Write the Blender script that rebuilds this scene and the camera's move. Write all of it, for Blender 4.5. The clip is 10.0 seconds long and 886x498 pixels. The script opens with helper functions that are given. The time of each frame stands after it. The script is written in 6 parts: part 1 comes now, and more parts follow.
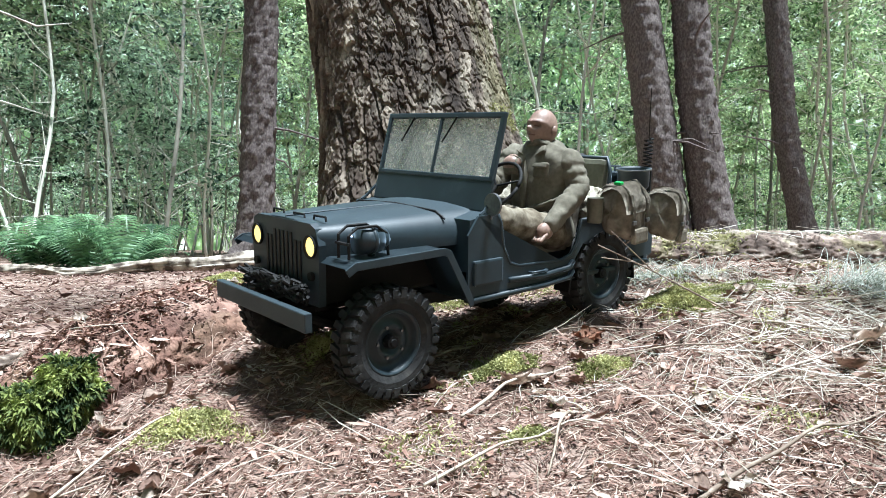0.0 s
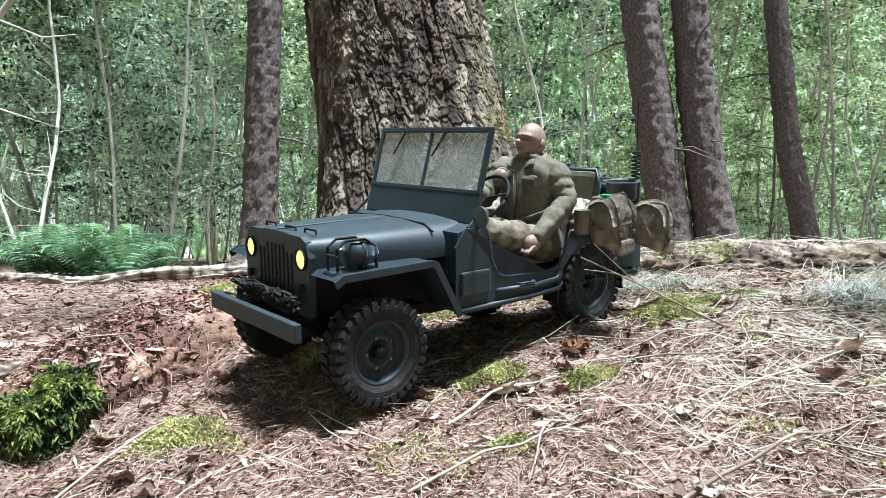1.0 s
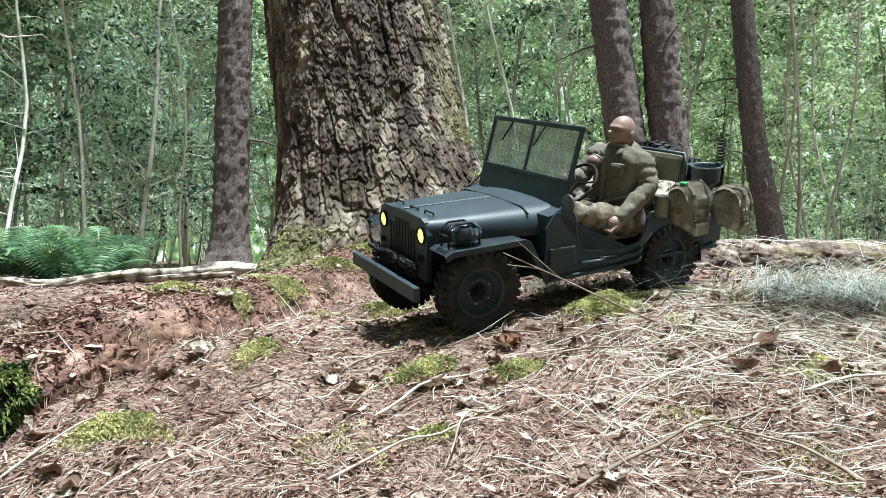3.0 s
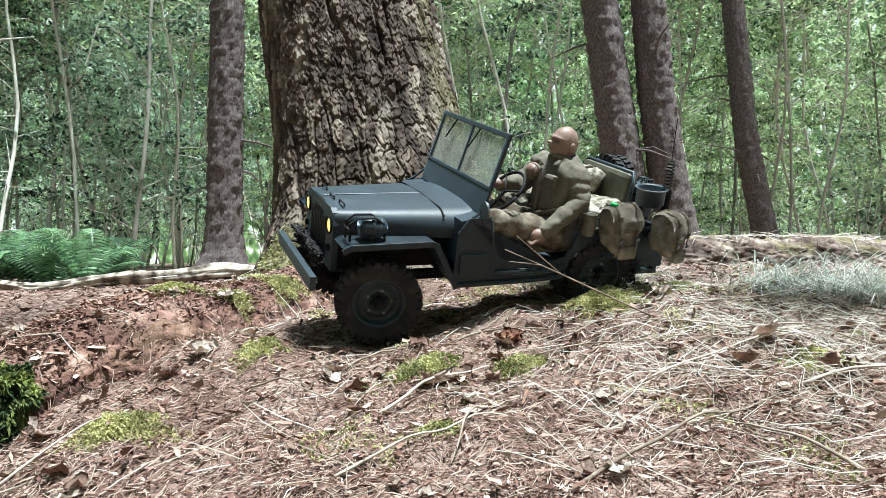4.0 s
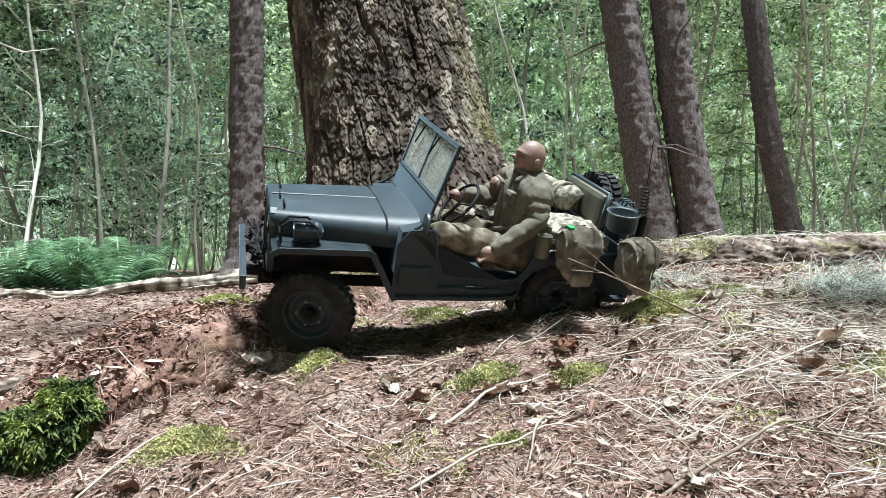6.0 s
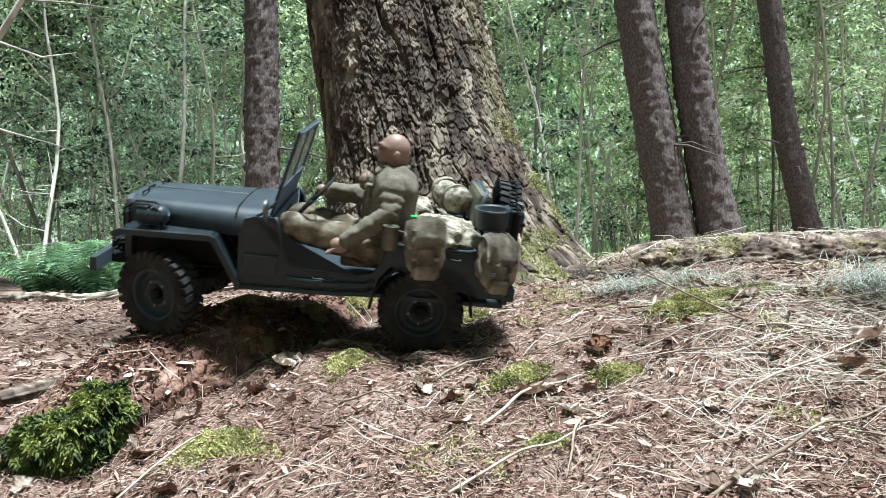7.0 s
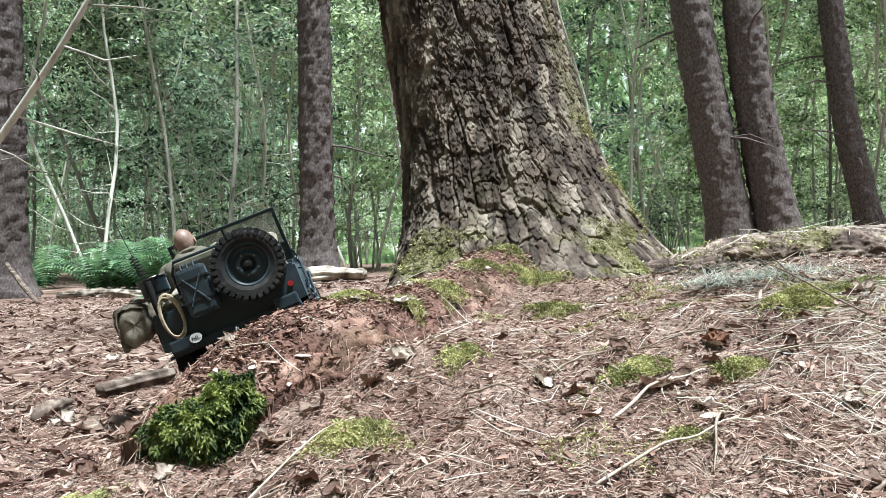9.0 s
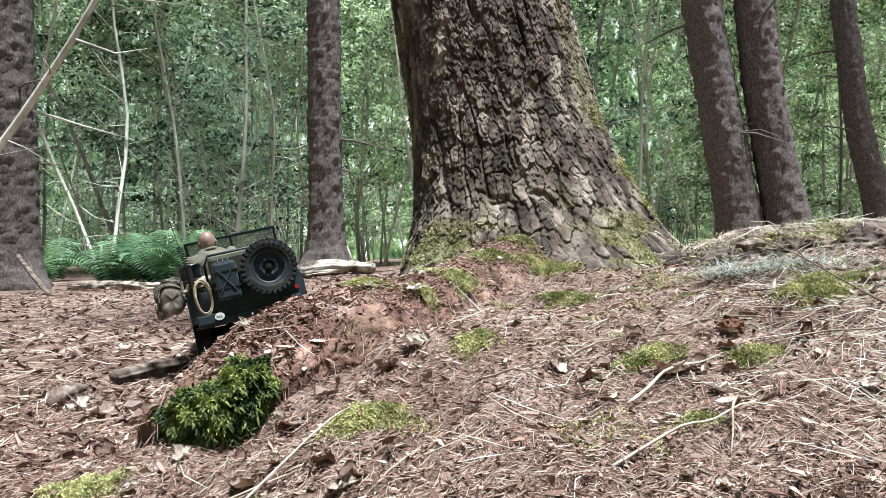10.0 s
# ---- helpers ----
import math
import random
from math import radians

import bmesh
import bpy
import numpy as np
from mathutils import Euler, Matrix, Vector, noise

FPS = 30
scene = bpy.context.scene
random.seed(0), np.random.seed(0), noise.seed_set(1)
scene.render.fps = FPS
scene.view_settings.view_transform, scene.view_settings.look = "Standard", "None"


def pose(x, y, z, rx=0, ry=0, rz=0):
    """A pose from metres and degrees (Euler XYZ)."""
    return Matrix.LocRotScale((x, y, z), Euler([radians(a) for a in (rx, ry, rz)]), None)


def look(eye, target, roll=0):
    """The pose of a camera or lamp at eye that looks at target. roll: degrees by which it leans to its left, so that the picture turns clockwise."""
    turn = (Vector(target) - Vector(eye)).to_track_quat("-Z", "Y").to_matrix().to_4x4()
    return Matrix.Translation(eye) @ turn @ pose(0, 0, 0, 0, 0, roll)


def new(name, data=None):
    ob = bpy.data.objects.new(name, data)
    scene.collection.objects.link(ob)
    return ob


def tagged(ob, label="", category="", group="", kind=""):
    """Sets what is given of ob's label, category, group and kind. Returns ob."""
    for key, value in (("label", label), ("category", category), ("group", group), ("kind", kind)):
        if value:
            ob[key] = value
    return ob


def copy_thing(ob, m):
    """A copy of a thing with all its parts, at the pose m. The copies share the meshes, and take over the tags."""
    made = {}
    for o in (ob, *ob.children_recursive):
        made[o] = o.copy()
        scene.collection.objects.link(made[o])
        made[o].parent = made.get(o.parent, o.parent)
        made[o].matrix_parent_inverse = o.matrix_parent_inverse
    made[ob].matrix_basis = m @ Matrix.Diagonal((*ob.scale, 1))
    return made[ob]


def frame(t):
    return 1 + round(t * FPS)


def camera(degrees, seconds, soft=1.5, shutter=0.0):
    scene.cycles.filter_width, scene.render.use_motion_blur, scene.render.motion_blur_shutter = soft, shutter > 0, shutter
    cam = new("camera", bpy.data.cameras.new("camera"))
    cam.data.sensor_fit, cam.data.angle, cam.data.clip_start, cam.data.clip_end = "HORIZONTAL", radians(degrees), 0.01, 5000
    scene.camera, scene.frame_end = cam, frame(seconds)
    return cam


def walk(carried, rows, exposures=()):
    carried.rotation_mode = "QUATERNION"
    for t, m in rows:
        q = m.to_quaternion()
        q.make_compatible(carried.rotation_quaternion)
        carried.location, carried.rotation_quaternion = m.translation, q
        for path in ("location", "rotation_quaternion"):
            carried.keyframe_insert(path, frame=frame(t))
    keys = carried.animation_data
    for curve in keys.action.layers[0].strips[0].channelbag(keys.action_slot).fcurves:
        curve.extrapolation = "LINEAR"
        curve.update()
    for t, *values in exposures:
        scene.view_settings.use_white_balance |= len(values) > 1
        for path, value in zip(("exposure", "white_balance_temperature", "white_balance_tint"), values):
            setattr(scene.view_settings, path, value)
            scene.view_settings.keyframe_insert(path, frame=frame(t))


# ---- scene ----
cam = camera(63.8, 10.0, soft=0.6, shutter=0.2)
PATH = [
    (0, (0.017, 0.015, 0.184), (-0.001, 2.015, 0.191), 0.7),
    (0.5, (0.043, 0.006, 0.201), (0.011, 2.005, 0.225), 0.5),
    (1, (0.035, -0.003, 0.189), (0.004, 1.997, 0.217), 0.6),
    (1.5, (0.039, -0.013, 0.182), (0.013, 1.986, 0.212), 0.8),
    (2, (0.063, -0.014, 0.183), (0.048, 1.986, 0.213), 0.8),
    (2.5, (0.081, -0.02, 0.186), (0.087, 1.979, 0.22), 0.7),
    (3, (0.088, -0.023, 0.182), (0.117, 1.976, 0.219), 0.5),
    (4.3, (0.071, -0.029, 0.18), (0.119, 1.97, 0.213), -0.2),
    (4.5, (0.064, -0.026, 0.185), (0.106, 1.973, 0.216), -0.4),
    (5, (0.043, -0.028, 0.186), (0.071, 1.971, 0.22), -0.6),
    (5.5, (0.034, -0.027, 0.189), (0.049, 1.973, 0.226), -0.8),
    (7, (0.009, -0.019, 0.191), (-0.023, 1.981, 0.229), -1.5),
    (7.5, (-0.032, -0.024, 0.191), (-0.1, 1.974, 0.225), -1.6),
    (8, (-0.061, -0.031, 0.186), (-0.167, 1.966, 0.218), -1.8),
    (8.5, (-0.071, -0.029, 0.192), (-0.201, 1.966, 0.223), -1.8),
    (9, (-0.083, -0.03, 0.191), (-0.226, 1.964, 0.222), -1.7),
    (9.5, (-0.087, -0.032, 0.185), (-0.244, 1.962, 0.213), -1.6),
    (10, (-0.093, -0.033, 0.179), (-0.256, 1.96, 0.199), -1.4),
]
walk(cam, [(t, look(eye, target, roll)) for t, eye, target, roll in PATH],
     exposures=[(0, 1.63, 5520, 4), (3, 1.43, 5740, 1), (6, 1.38, 5680, 3), (8, 1.31, 5760, 3), (10, 1.25, 5800, 6)])

# ---------- light ----------
SUN_AZ, SUN_EL = radians(36), radians(78)      # azimuth from +x towards -y: high on the right, a little before the tree
world = bpy.data.worlds.new("forest_sky")
scene.world = world
world.use_nodes = True
_wn = world.node_tree.nodes
_sky = _wn.new("ShaderNodeTexSky")
_sky.sky_type, _sky.sun_disc = "NISHITA", False
_sky.sun_elevation, _sky.sun_rotation = SUN_EL, radians(90) + SUN_AZ
_wn["Background"].inputs["Strength"].default_value = 0.05
world.node_tree.links.new(_sky.outputs[0], _wn["Background"].inputs["Color"])
_to_sun = Vector((math.cos(SUN_EL) * math.cos(SUN_AZ), -math.cos(SUN_EL) * math.sin(SUN_AZ), math.sin(SUN_EL)))
_sun = bpy.data.lights.new("sun", "SUN")
_sun.energy, _sun.angle, _sun.color = 5.0, radians(9.0), (1.0, 0.98, 0.94)
new("sun", _sun).matrix_world = look(_to_sun * 30, (0, 0, 0))

# ---------- materials ----------
def nodes_of(name):
    m = bpy.data.materials.new(name)
    m.use_nodes = True
    return m, m.node_tree.nodes, m.node_tree.links, m.node_tree.nodes["Principled BSDF"]


def surface(name, stops, scale=30.0, rough=0.8, metal=0.0, bump=0.3, bump_scale=None, detail=6.0, stretch=(1, 1, 1), fine=None, island=0.0, spec=0.4, per_object=0.0, depth=0.004):
    """Colour from noise through stops [(place, (r, g, b))...], a second finer noise over it, and a bump."""
    m, n, l, b = nodes_of(name)
    co = n.new("ShaderNodeTexCoord")
    mp = n.new("ShaderNodeMapping")
    mp.inputs["Scale"].default_value = stretch
    l.new(co.outputs["Object"], mp.inputs["Vector"])
    nz = n.new("ShaderNodeTexNoise")
    nz.inputs["Scale"].default_value, nz.inputs["Detail"].default_value = scale, detail
    l.new(mp.outputs[0], nz.inputs["Vector"])
    fac = nz.outputs["Fac"]
    def add(sock, amount, what):
        mm = n.new("ShaderNodeMath")
        mm.operation = "MULTIPLY_ADD"
        l.new(what, mm.inputs[0])
        mm.inputs[1].default_value = amount
        l.new(sock, mm.inputs[2])
        sub = n.new("ShaderNodeMath")
        sub.operation = "SUBTRACT"
        l.new(mm.outputs[0], sub.inputs[0])
        sub.inputs[1].default_value = amount / 2
        return sub.outputs[0]
    if island:
        fac = add(fac, island, n.new("ShaderNodeNewGeometry").outputs["Random Per Island"])
    if per_object:
        fac = add(fac, per_object, n.new("ShaderNodeObjectInfo").outputs["Random"])
    ramp = n.new("ShaderNodeValToRGB")
    e = ramp.color_ramp.elements
    while len(e) < len(stops):
        e.new(0.5)
    for k, (p, c) in enumerate(stops):
        e[k].position, e[k].color = p, (*c, 1)
    l.new(fac, ramp.inputs[0])
    f2 = n.new("ShaderNodeTexNoise")
    f2.inputs["Scale"].default_value, f2.inputs["Detail"].default_value = (fine or scale * 7), 4
    l.new(mp.outputs[0], f2.inputs["Vector"])
    mix = n.new("ShaderNodeMixRGB")
    mix.blend_type = "OVERLAY"
    mix.inputs[0].default_value = 0.35
    l.new(ramp.outputs[0], mix.inputs[1])
    l.new(f2.outputs["Fac"], mix.inputs[2])
    l.new(mix.outputs[0], b.inputs["Base Color"])
    rr = n.new("ShaderNodeMapRange")
    rr.inputs[3].default_value, rr.inputs[4].default_value = max(0.02, rough - 0.12), min(1, rough + 0.12)
    l.new(f2.outputs["Fac"], rr.inputs[0])
    l.new(rr.outputs[0], b.inputs["Roughness"])
    b.inputs["Metallic"].default_value = metal
    b.inputs["Specular IOR Level"].default_value = spec
    if bump:
        bp = n.new("ShaderNodeBump")
        bp.inputs["Strength"].default_value, bp.inputs["Distance"].default_value = bump, depth
        bz = n.new("ShaderNodeTexNoise")
        bz.inputs["Scale"].default_value, bz.inputs["Detail"].default_value = (bump_scale or scale * 4), 6
        l.new(mp.outputs[0], bz.inputs["Vector"])
        l.new(bz.outputs["Fac"], bp.inputs["Height"])
        l.new(bp.outputs[0], b.inputs["Normal"])
    return m


def leafy(name, dark, light, through_amount=0.45, rough=0.5, clump=30.0):
    """Thin leaves: part of the light goes through them."""
    m, n, l, b = nodes_of(name)
    g = n.new("ShaderNodeNewGeometry")
    oi = n.new("ShaderNodeObjectInfo")
    mx = n.new("ShaderNodeMath")
    mx.operation = "MULTIPLY_ADD"
    l.new(oi.outputs["Random"], mx.inputs[0])
    mx.inputs[1].default_value = 0.35
    sc = n.new("ShaderNodeMath")
    sc.operation = "MULTIPLY"
    l.new(g.outputs["Random Per Island"], sc.inputs[0])
    sc.inputs[1].default_value = 0.5
    l.new(sc.outputs[0], mx.inputs[2])
    # noise sets lighter and darker clumps; on trees they mimic sunlit and shaded sprays
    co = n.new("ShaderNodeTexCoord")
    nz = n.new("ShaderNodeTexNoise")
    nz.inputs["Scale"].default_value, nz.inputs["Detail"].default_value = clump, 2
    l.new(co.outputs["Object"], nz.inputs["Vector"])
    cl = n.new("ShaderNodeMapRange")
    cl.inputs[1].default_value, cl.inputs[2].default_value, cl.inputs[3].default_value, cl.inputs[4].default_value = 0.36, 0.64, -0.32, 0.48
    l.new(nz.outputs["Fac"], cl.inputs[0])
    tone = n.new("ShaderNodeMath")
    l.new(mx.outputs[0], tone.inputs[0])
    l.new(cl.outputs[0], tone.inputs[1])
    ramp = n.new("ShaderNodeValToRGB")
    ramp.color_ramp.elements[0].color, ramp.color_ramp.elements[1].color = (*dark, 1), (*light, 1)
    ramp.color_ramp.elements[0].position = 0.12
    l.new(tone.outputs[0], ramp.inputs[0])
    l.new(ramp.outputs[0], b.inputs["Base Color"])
    b.inputs["Roughness"].default_value = rough
    tr = n.new("ShaderNodeBsdfTranslucent")
    l.new(ramp.outputs[0], tr.inputs["Color"])
    ms = n.new("ShaderNodeMixShader")
    ms.inputs[0].default_value = through_amount
    l.new(b.outputs[0], ms.inputs[1])
    l.new(tr.outputs[0], ms.inputs[2])
    l.new(ms.outputs[0], n["Material Output"].inputs[0])
    return m


def bark_material(name, stops, stretch=(1, 1, 1), bump=0.6, depth=0.002, bump_scale=150, tint=(0.35, 1.8)):
    """Bark whose flakes take their tint from the mesh's own flake number, with patches of moss."""
    m = surface(name, stops, scale=22, rough=0.9, bump=bump, bump_scale=bump_scale, fine=260, spec=0.2, stretch=stretch, depth=depth)
    n, l = m.node_tree.nodes, m.node_tree.links
    b = n["Principled BSDF"]
    src = b.inputs["Base Color"].links[0].from_socket
    at = n.new("ShaderNodeAttribute")
    at.attribute_name = "flake"
    hs = n.new("ShaderNodeHueSaturation")
    vr = n.new("ShaderNodeMapRange")
    vr.inputs[3].default_value, vr.inputs[4].default_value = tint
    sep = n.new("ShaderNodeSeparateColor")
    l.new(at.outputs["Color"], sep.inputs[0])
    l.new(sep.outputs[0], vr.inputs[0])
    l.new(vr.outputs[0], hs.inputs["Value"])
    l.new(src, hs.inputs["Color"])
    mg = n.new("ShaderNodeMixRGB")
    mg.inputs[2].default_value = (0.19, 0.19, 0.065, 1)
    l.new(sep.outputs[1], mg.inputs[0])
    l.new(hs.outputs[0], mg.inputs[1])
    l.new(mg.outputs[0], b.inputs["Base Color"])
    return m


M_BARK = bark_material("flaky_bark", [(0.34, (0.034, 0.024, 0.019)), (0.5, (0.086, 0.066, 0.052)), (0.66, (0.215, 0.183, 0.145))], stretch=(1, 1, 0.4))
M_ROOT = bark_material("root_bark", [(0.32, (0.060, 0.031, 0.024)), (0.5, (0.142, 0.079, 0.060)), (0.68, (0.30, 0.195, 0.152))], bump=0.8, tint=(0.5, 1.5), bump_scale=320, depth=0.0022)
M_LOGBARK = bark_material("log_bark", [(0.3, (0.05, 0.035, 0.028)), (0.5, (0.13, 0.095, 0.078)), (0.7, (0.30, 0.25, 0.21))])
M_PINE = surface("pine_bark", [(0.32, (0.075, 0.060, 0.058)), (0.5, (0.128, 0.107, 0.101)), (0.68, (0.20, 0.173, 0.16))], scale=75, rough=0.95, bump=0.6, bump_scale=70, stretch=(1, 1, 0.6), spec=0.15, per_object=0.12)
M_SAPLING = surface("sapling_bark", [(0.3, (0.20, 0.19, 0.16)), (0.5, (0.44, 0.42, 0.36)), (0.7, (0.70, 0.68, 0.61))], scale=5, rough=0.8, bump=0.3, per_object=0.5, stretch=(1, 1, 0.4))
M_PALE = surface("pale_sapling_bark", [(0.3, (0.40, 0.38, 0.31)), (0.5, (0.62, 0.60, 0.51)), (0.7, (0.82, 0.80, 0.71))], scale=5, rough=0.7, bump=0.3, per_object=0.3, stretch=(1, 1, 0.4))
M_LOG = surface("dead_wood", [(0.32, (0.045, 0.032, 0.025)), (0.5, (0.12, 0.088, 0.068)), (0.68, (0.30, 0.245, 0.20))], scale=40, rough=0.9, bump=0.9, bump_scale=70, stretch=(0.3, 1, 1))
M_BIRCH = surface("birch_wood", [(0.40, (0.07, 0.052, 0.04)), (0.5, (0.30, 0.255, 0.205)), (0.68, (0.56, 0.51, 0.43))], scale=13, rough=0.8, bump=0.4)
M_EARTH = surface("needle_soil", [(0.3, (0.07, 0.042, 0.033)), (0.48, (0.15, 0.098, 0.077)), (0.62, (0.22, 0.157, 0.128)), (0.78, (0.36, 0.29, 0.245))], scale=9, rough=0.95, bump=1.0, bump_scale=130, fine=90, spec=0.15)
M_LITTER = surface("dry_litter", [(0.05, (0.14, 0.075, 0.058)), (0.45, (0.25, 0.152, 0.118)), (0.75, (0.33, 0.225, 0.18)), (1.0, (0.46, 0.36, 0.30))], scale=6, rough=0.85, bump=0.2, island=1.1, spec=0.25)
# trodden path litter, its colour also darkened for the shade of the trees
M_PATHLITTER = surface("trodden_litter_shaded", [(0.05, (0.085, 0.048, 0.04)), (0.45, (0.17, 0.105, 0.086)), (0.75, (0.26, 0.18, 0.15)), (1.0, (0.40, 0.32, 0.275))], scale=6, rough=0.9, bump=0.2, island=1.1, spec=0.2)
M_NEEDLE = surface("dry_needles", [(0.15, (0.095, 0.052, 0.038)), (0.5, (0.23, 0.145, 0.11)), (0.85, (0.48, 0.38, 0.31))], scale=6, rough=0.8, bump=0.0, island=1.1, spec=0.25)
M_STRAW = surface("dry_straw", [(0.15, (0.20, 0.165, 0.12)), (0.5, (0.38, 0.335, 0.265)), (0.85, (0.64, 0.60, 0.53))], scale=6, rough=0.65, bump=0.0, island=1.1)
M_GRASS = leafy("fine_grass", (0.22, 0.25, 0.19), (0.74, 0.75, 0.70), 0.25)
M_MOSS = leafy("moss", (0.16, 0.165, 0.05), (0.54, 0.52, 0.24), 0.25, 0.85)
M_MOSS_DEEP = leafy("cushion_moss", (0.018, 0.04, 0.008), (0.34, 0.39, 0.10), 0.3, 0.8)
M_TWIG = surface("dry_twig", [(0.3, (0.16, 0.12, 0.09)), (0.5, (0.32, 0.26, 0.20)), (0.7, (0.50, 0.43, 0.35))], scale=40, rough=0.85, bump=0.3, per_object=0.4)
M_DEAD = surface("dead_leaf", [(0.2, (0.19, 0.115, 0.085)), (0.5, (0.38, 0.285, 0.225)), (0.8, (0.62, 0.55, 0.48))], scale=25, rough=0.75, bump=0.3, per_object=0.9)
M_DEADBITS = surface("leaf_fragments", [(0.1, (0.13, 0.07, 0.052)), (0.5, (0.27, 0.17, 0.13)), (0.8, (0.38, 0.275, 0.22)), (1.0, (0.52, 0.43, 0.36))], scale=60, rough=0.8, bump=0.3, island=1.0, spec=0.25)
M_SCALES = surface("bark_scale", [(0.05, (0.09, 0.045, 0.034)), (0.5, (0.19, 0.105, 0.079)), (1.0, (0.36, 0.24, 0.19))], scale=60, rough=0.9, bump=0.3, island=1.1, spec=0.2)
M_RUST = surface("rusty_leaf", [(0.3, (0.15, 0.068, 0.042)), (0.6, (0.27, 0.135, 0.08))], scale=40, rough=0.8, bump=0.3)
# tree leaves in three tones: sun and shade are put into the colour
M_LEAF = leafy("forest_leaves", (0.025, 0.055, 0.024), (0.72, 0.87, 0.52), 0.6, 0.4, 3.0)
M_LEAF_SUNTONE = leafy("leaves_tinted_sunlit", (0.08, 0.14, 0.05), (0.74, 0.87, 0.50), 0.6, 0.4, 3.0)
M_LEAF_B = leafy("leaves_tinted_shaded", (0.018, 0.042, 0.024), (0.54, 0.71, 0.48), 0.55, 0.4, 3.0)
M_FERN = leafy("fern_leaf", (0.025, 0.07, 0.03), (0.24, 0.40, 0.20), 0.4, 0.5, 12.0)
M_PAINT = surface("dark_olive_paint", [(0.3, (0.011, 0.019, 0.024)), (0.6, (0.017, 0.028, 0.035)), (0.85, (0.037, 0.053, 0.061))], scale=26, rough=0.52, bump=0.06, bump_scale=300, fine=420, spec=0.36, depth=0.0005)
M_PAINT.node_tree.nodes["Principled BSDF"].inputs["Coat Weight"].default_value = 0.12
M_PAINT.node_tree.nodes["Principled BSDF"].inputs["Coat Roughness"].default_value = 0.5
M_PAINT.node_tree.nodes["Principled BSDF"].inputs["Sheen Weight"].default_value = 0.36
M_PAINT.node_tree.nodes["Principled BSDF"].inputs["Sheen Roughness"].default_value = 0.30
M_PAINT.node_tree.nodes["Principled BSDF"].inputs["Sheen Tint"].default_value = (0.62, 0.80, 1.0, 1)
M_CHASSIS = surface("black_chassis", [(0.3, (0.004, 0.004, 0.0045)), (0.7, (0.011, 0.0105, 0.010))], scale=40, rough=0.75, bump=0.1, spec=0.25)
M_RUBBER = surface("tyre_rubber", [(0.3, (0.012, 0.012, 0.0125)), (0.6, (0.030, 0.0295, 0.029)), (0.85, (0.09, 0.082, 0.072))], scale=45, rough=0.85, bump=0.2, bump_scale=300, spec=0.2)
M_CLOTH = surface("olive_cotton", [(0.25, (0.10, 0.090, 0.069)), (0.55, (0.142, 0.129, 0.100)), (0.8, (0.20, 0.185, 0.148))], scale=35, rough=0.95, bump=0.5, bump_scale=120, spec=0.1, depth=0.0012)
M_TROUSERS = surface("brown_cotton", [(0.35, (0.06, 0.048, 0.034)), (0.5, (0.13, 0.108, 0.078)), (0.65, (0.22, 0.195, 0.15))], scale=60, rough=0.95, bump=0.5, bump_scale=120, spec=0.1, depth=0.0012)
M_CANVAS = surface("khaki_canvas", [(0.32, (0.085, 0.070, 0.052)), (0.5, (0.19, 0.165, 0.13)), (0.72, (0.36, 0.325, 0.265))], scale=38, rough=0.95, bump=0.5, bump_scale=160, spec=0.1, depth=0.0012)
M_NET = surface("camouflage_net", [(0.36, (0.10, 0.09, 0.065)), (0.48, (0.22, 0.20, 0.155)), (0.62, (0.38, 0.36, 0.29))], scale=110, rough=0.95, bump=1.0, bump_scale=220, spec=0.1, depth=0.002)
M_TIN = surface("olive_tin", [(0.3, (0.075, 0.072, 0.05)), (0.7, (0.14, 0.135, 0.10))], scale=30, rough=0.5, bump=0.05, metal=0.2)
M_SKIN = surface("painted_vinyl", [(0.3, (0.19, 0.120, 0.092)), (0.7, (0.28, 0.190, 0.150))], scale=40, rough=0.5, bump=0.05)
M_STUBBLE = surface("painted_stubble", [(0.3, (0.11, 0.062, 0.048)), (0.7, (0.17, 0.10, 0.078))], scale=60, rough=0.6, bump=0.05)
M_ROPE = surface("hemp_rope", [(0.3, (0.26, 0.20, 0.13)), (0.7, (0.46, 0.38, 0.27))], scale=120, rough=0.9, bump=0.4)
M_STEEL = surface("worn_steel", [(0.3, (0.10, 0.10, 0.10)), (0.7, (0.22, 0.22, 0.22))], scale=60, rough=0.4, metal=0.8, bump=0.05)
M_WHITE = surface("white_enamel", [(0.3, (0.68, 0.68, 0.66)), (0.7, (0.80, 0.80, 0.78))], scale=60, rough=0.5, bump=0.0)
M_BLACK = surface("black_ink_and_slot_shade", [(0.3, (0.012, 0.012, 0.012)), (0.7, (0.02, 0.02, 0.02))], scale=60, rough=0.6, bump=0.0)
M_RED = surface("red_reflector", [(0.3, (0.30, 0.015, 0.015)), (0.7, (0.42, 0.03, 0.03))], scale=60, rough=0.3, bump=0.0)
M_GREEN = surface("green_tab", [(0.3, (0.02, 0.30, 0.06)), (0.7, (0.04, 0.42, 0.10))], scale=60, rough=0.5, bump=0.0)


def glowing(name, colour, power):
    m, n, l, b = nodes_of(name)
    b.inputs["Base Color"].default_value = (*colour, 1)
    b.inputs["Emission Color"].default_value = (*colour, 1)
    b.inputs["Emission Strength"].default_value = power
    b.inputs["Roughness"].default_value = 0.2
    return m


M_LAMP = glowing("lit_headlight", (1.0, 0.74, 0.20), 0.55)


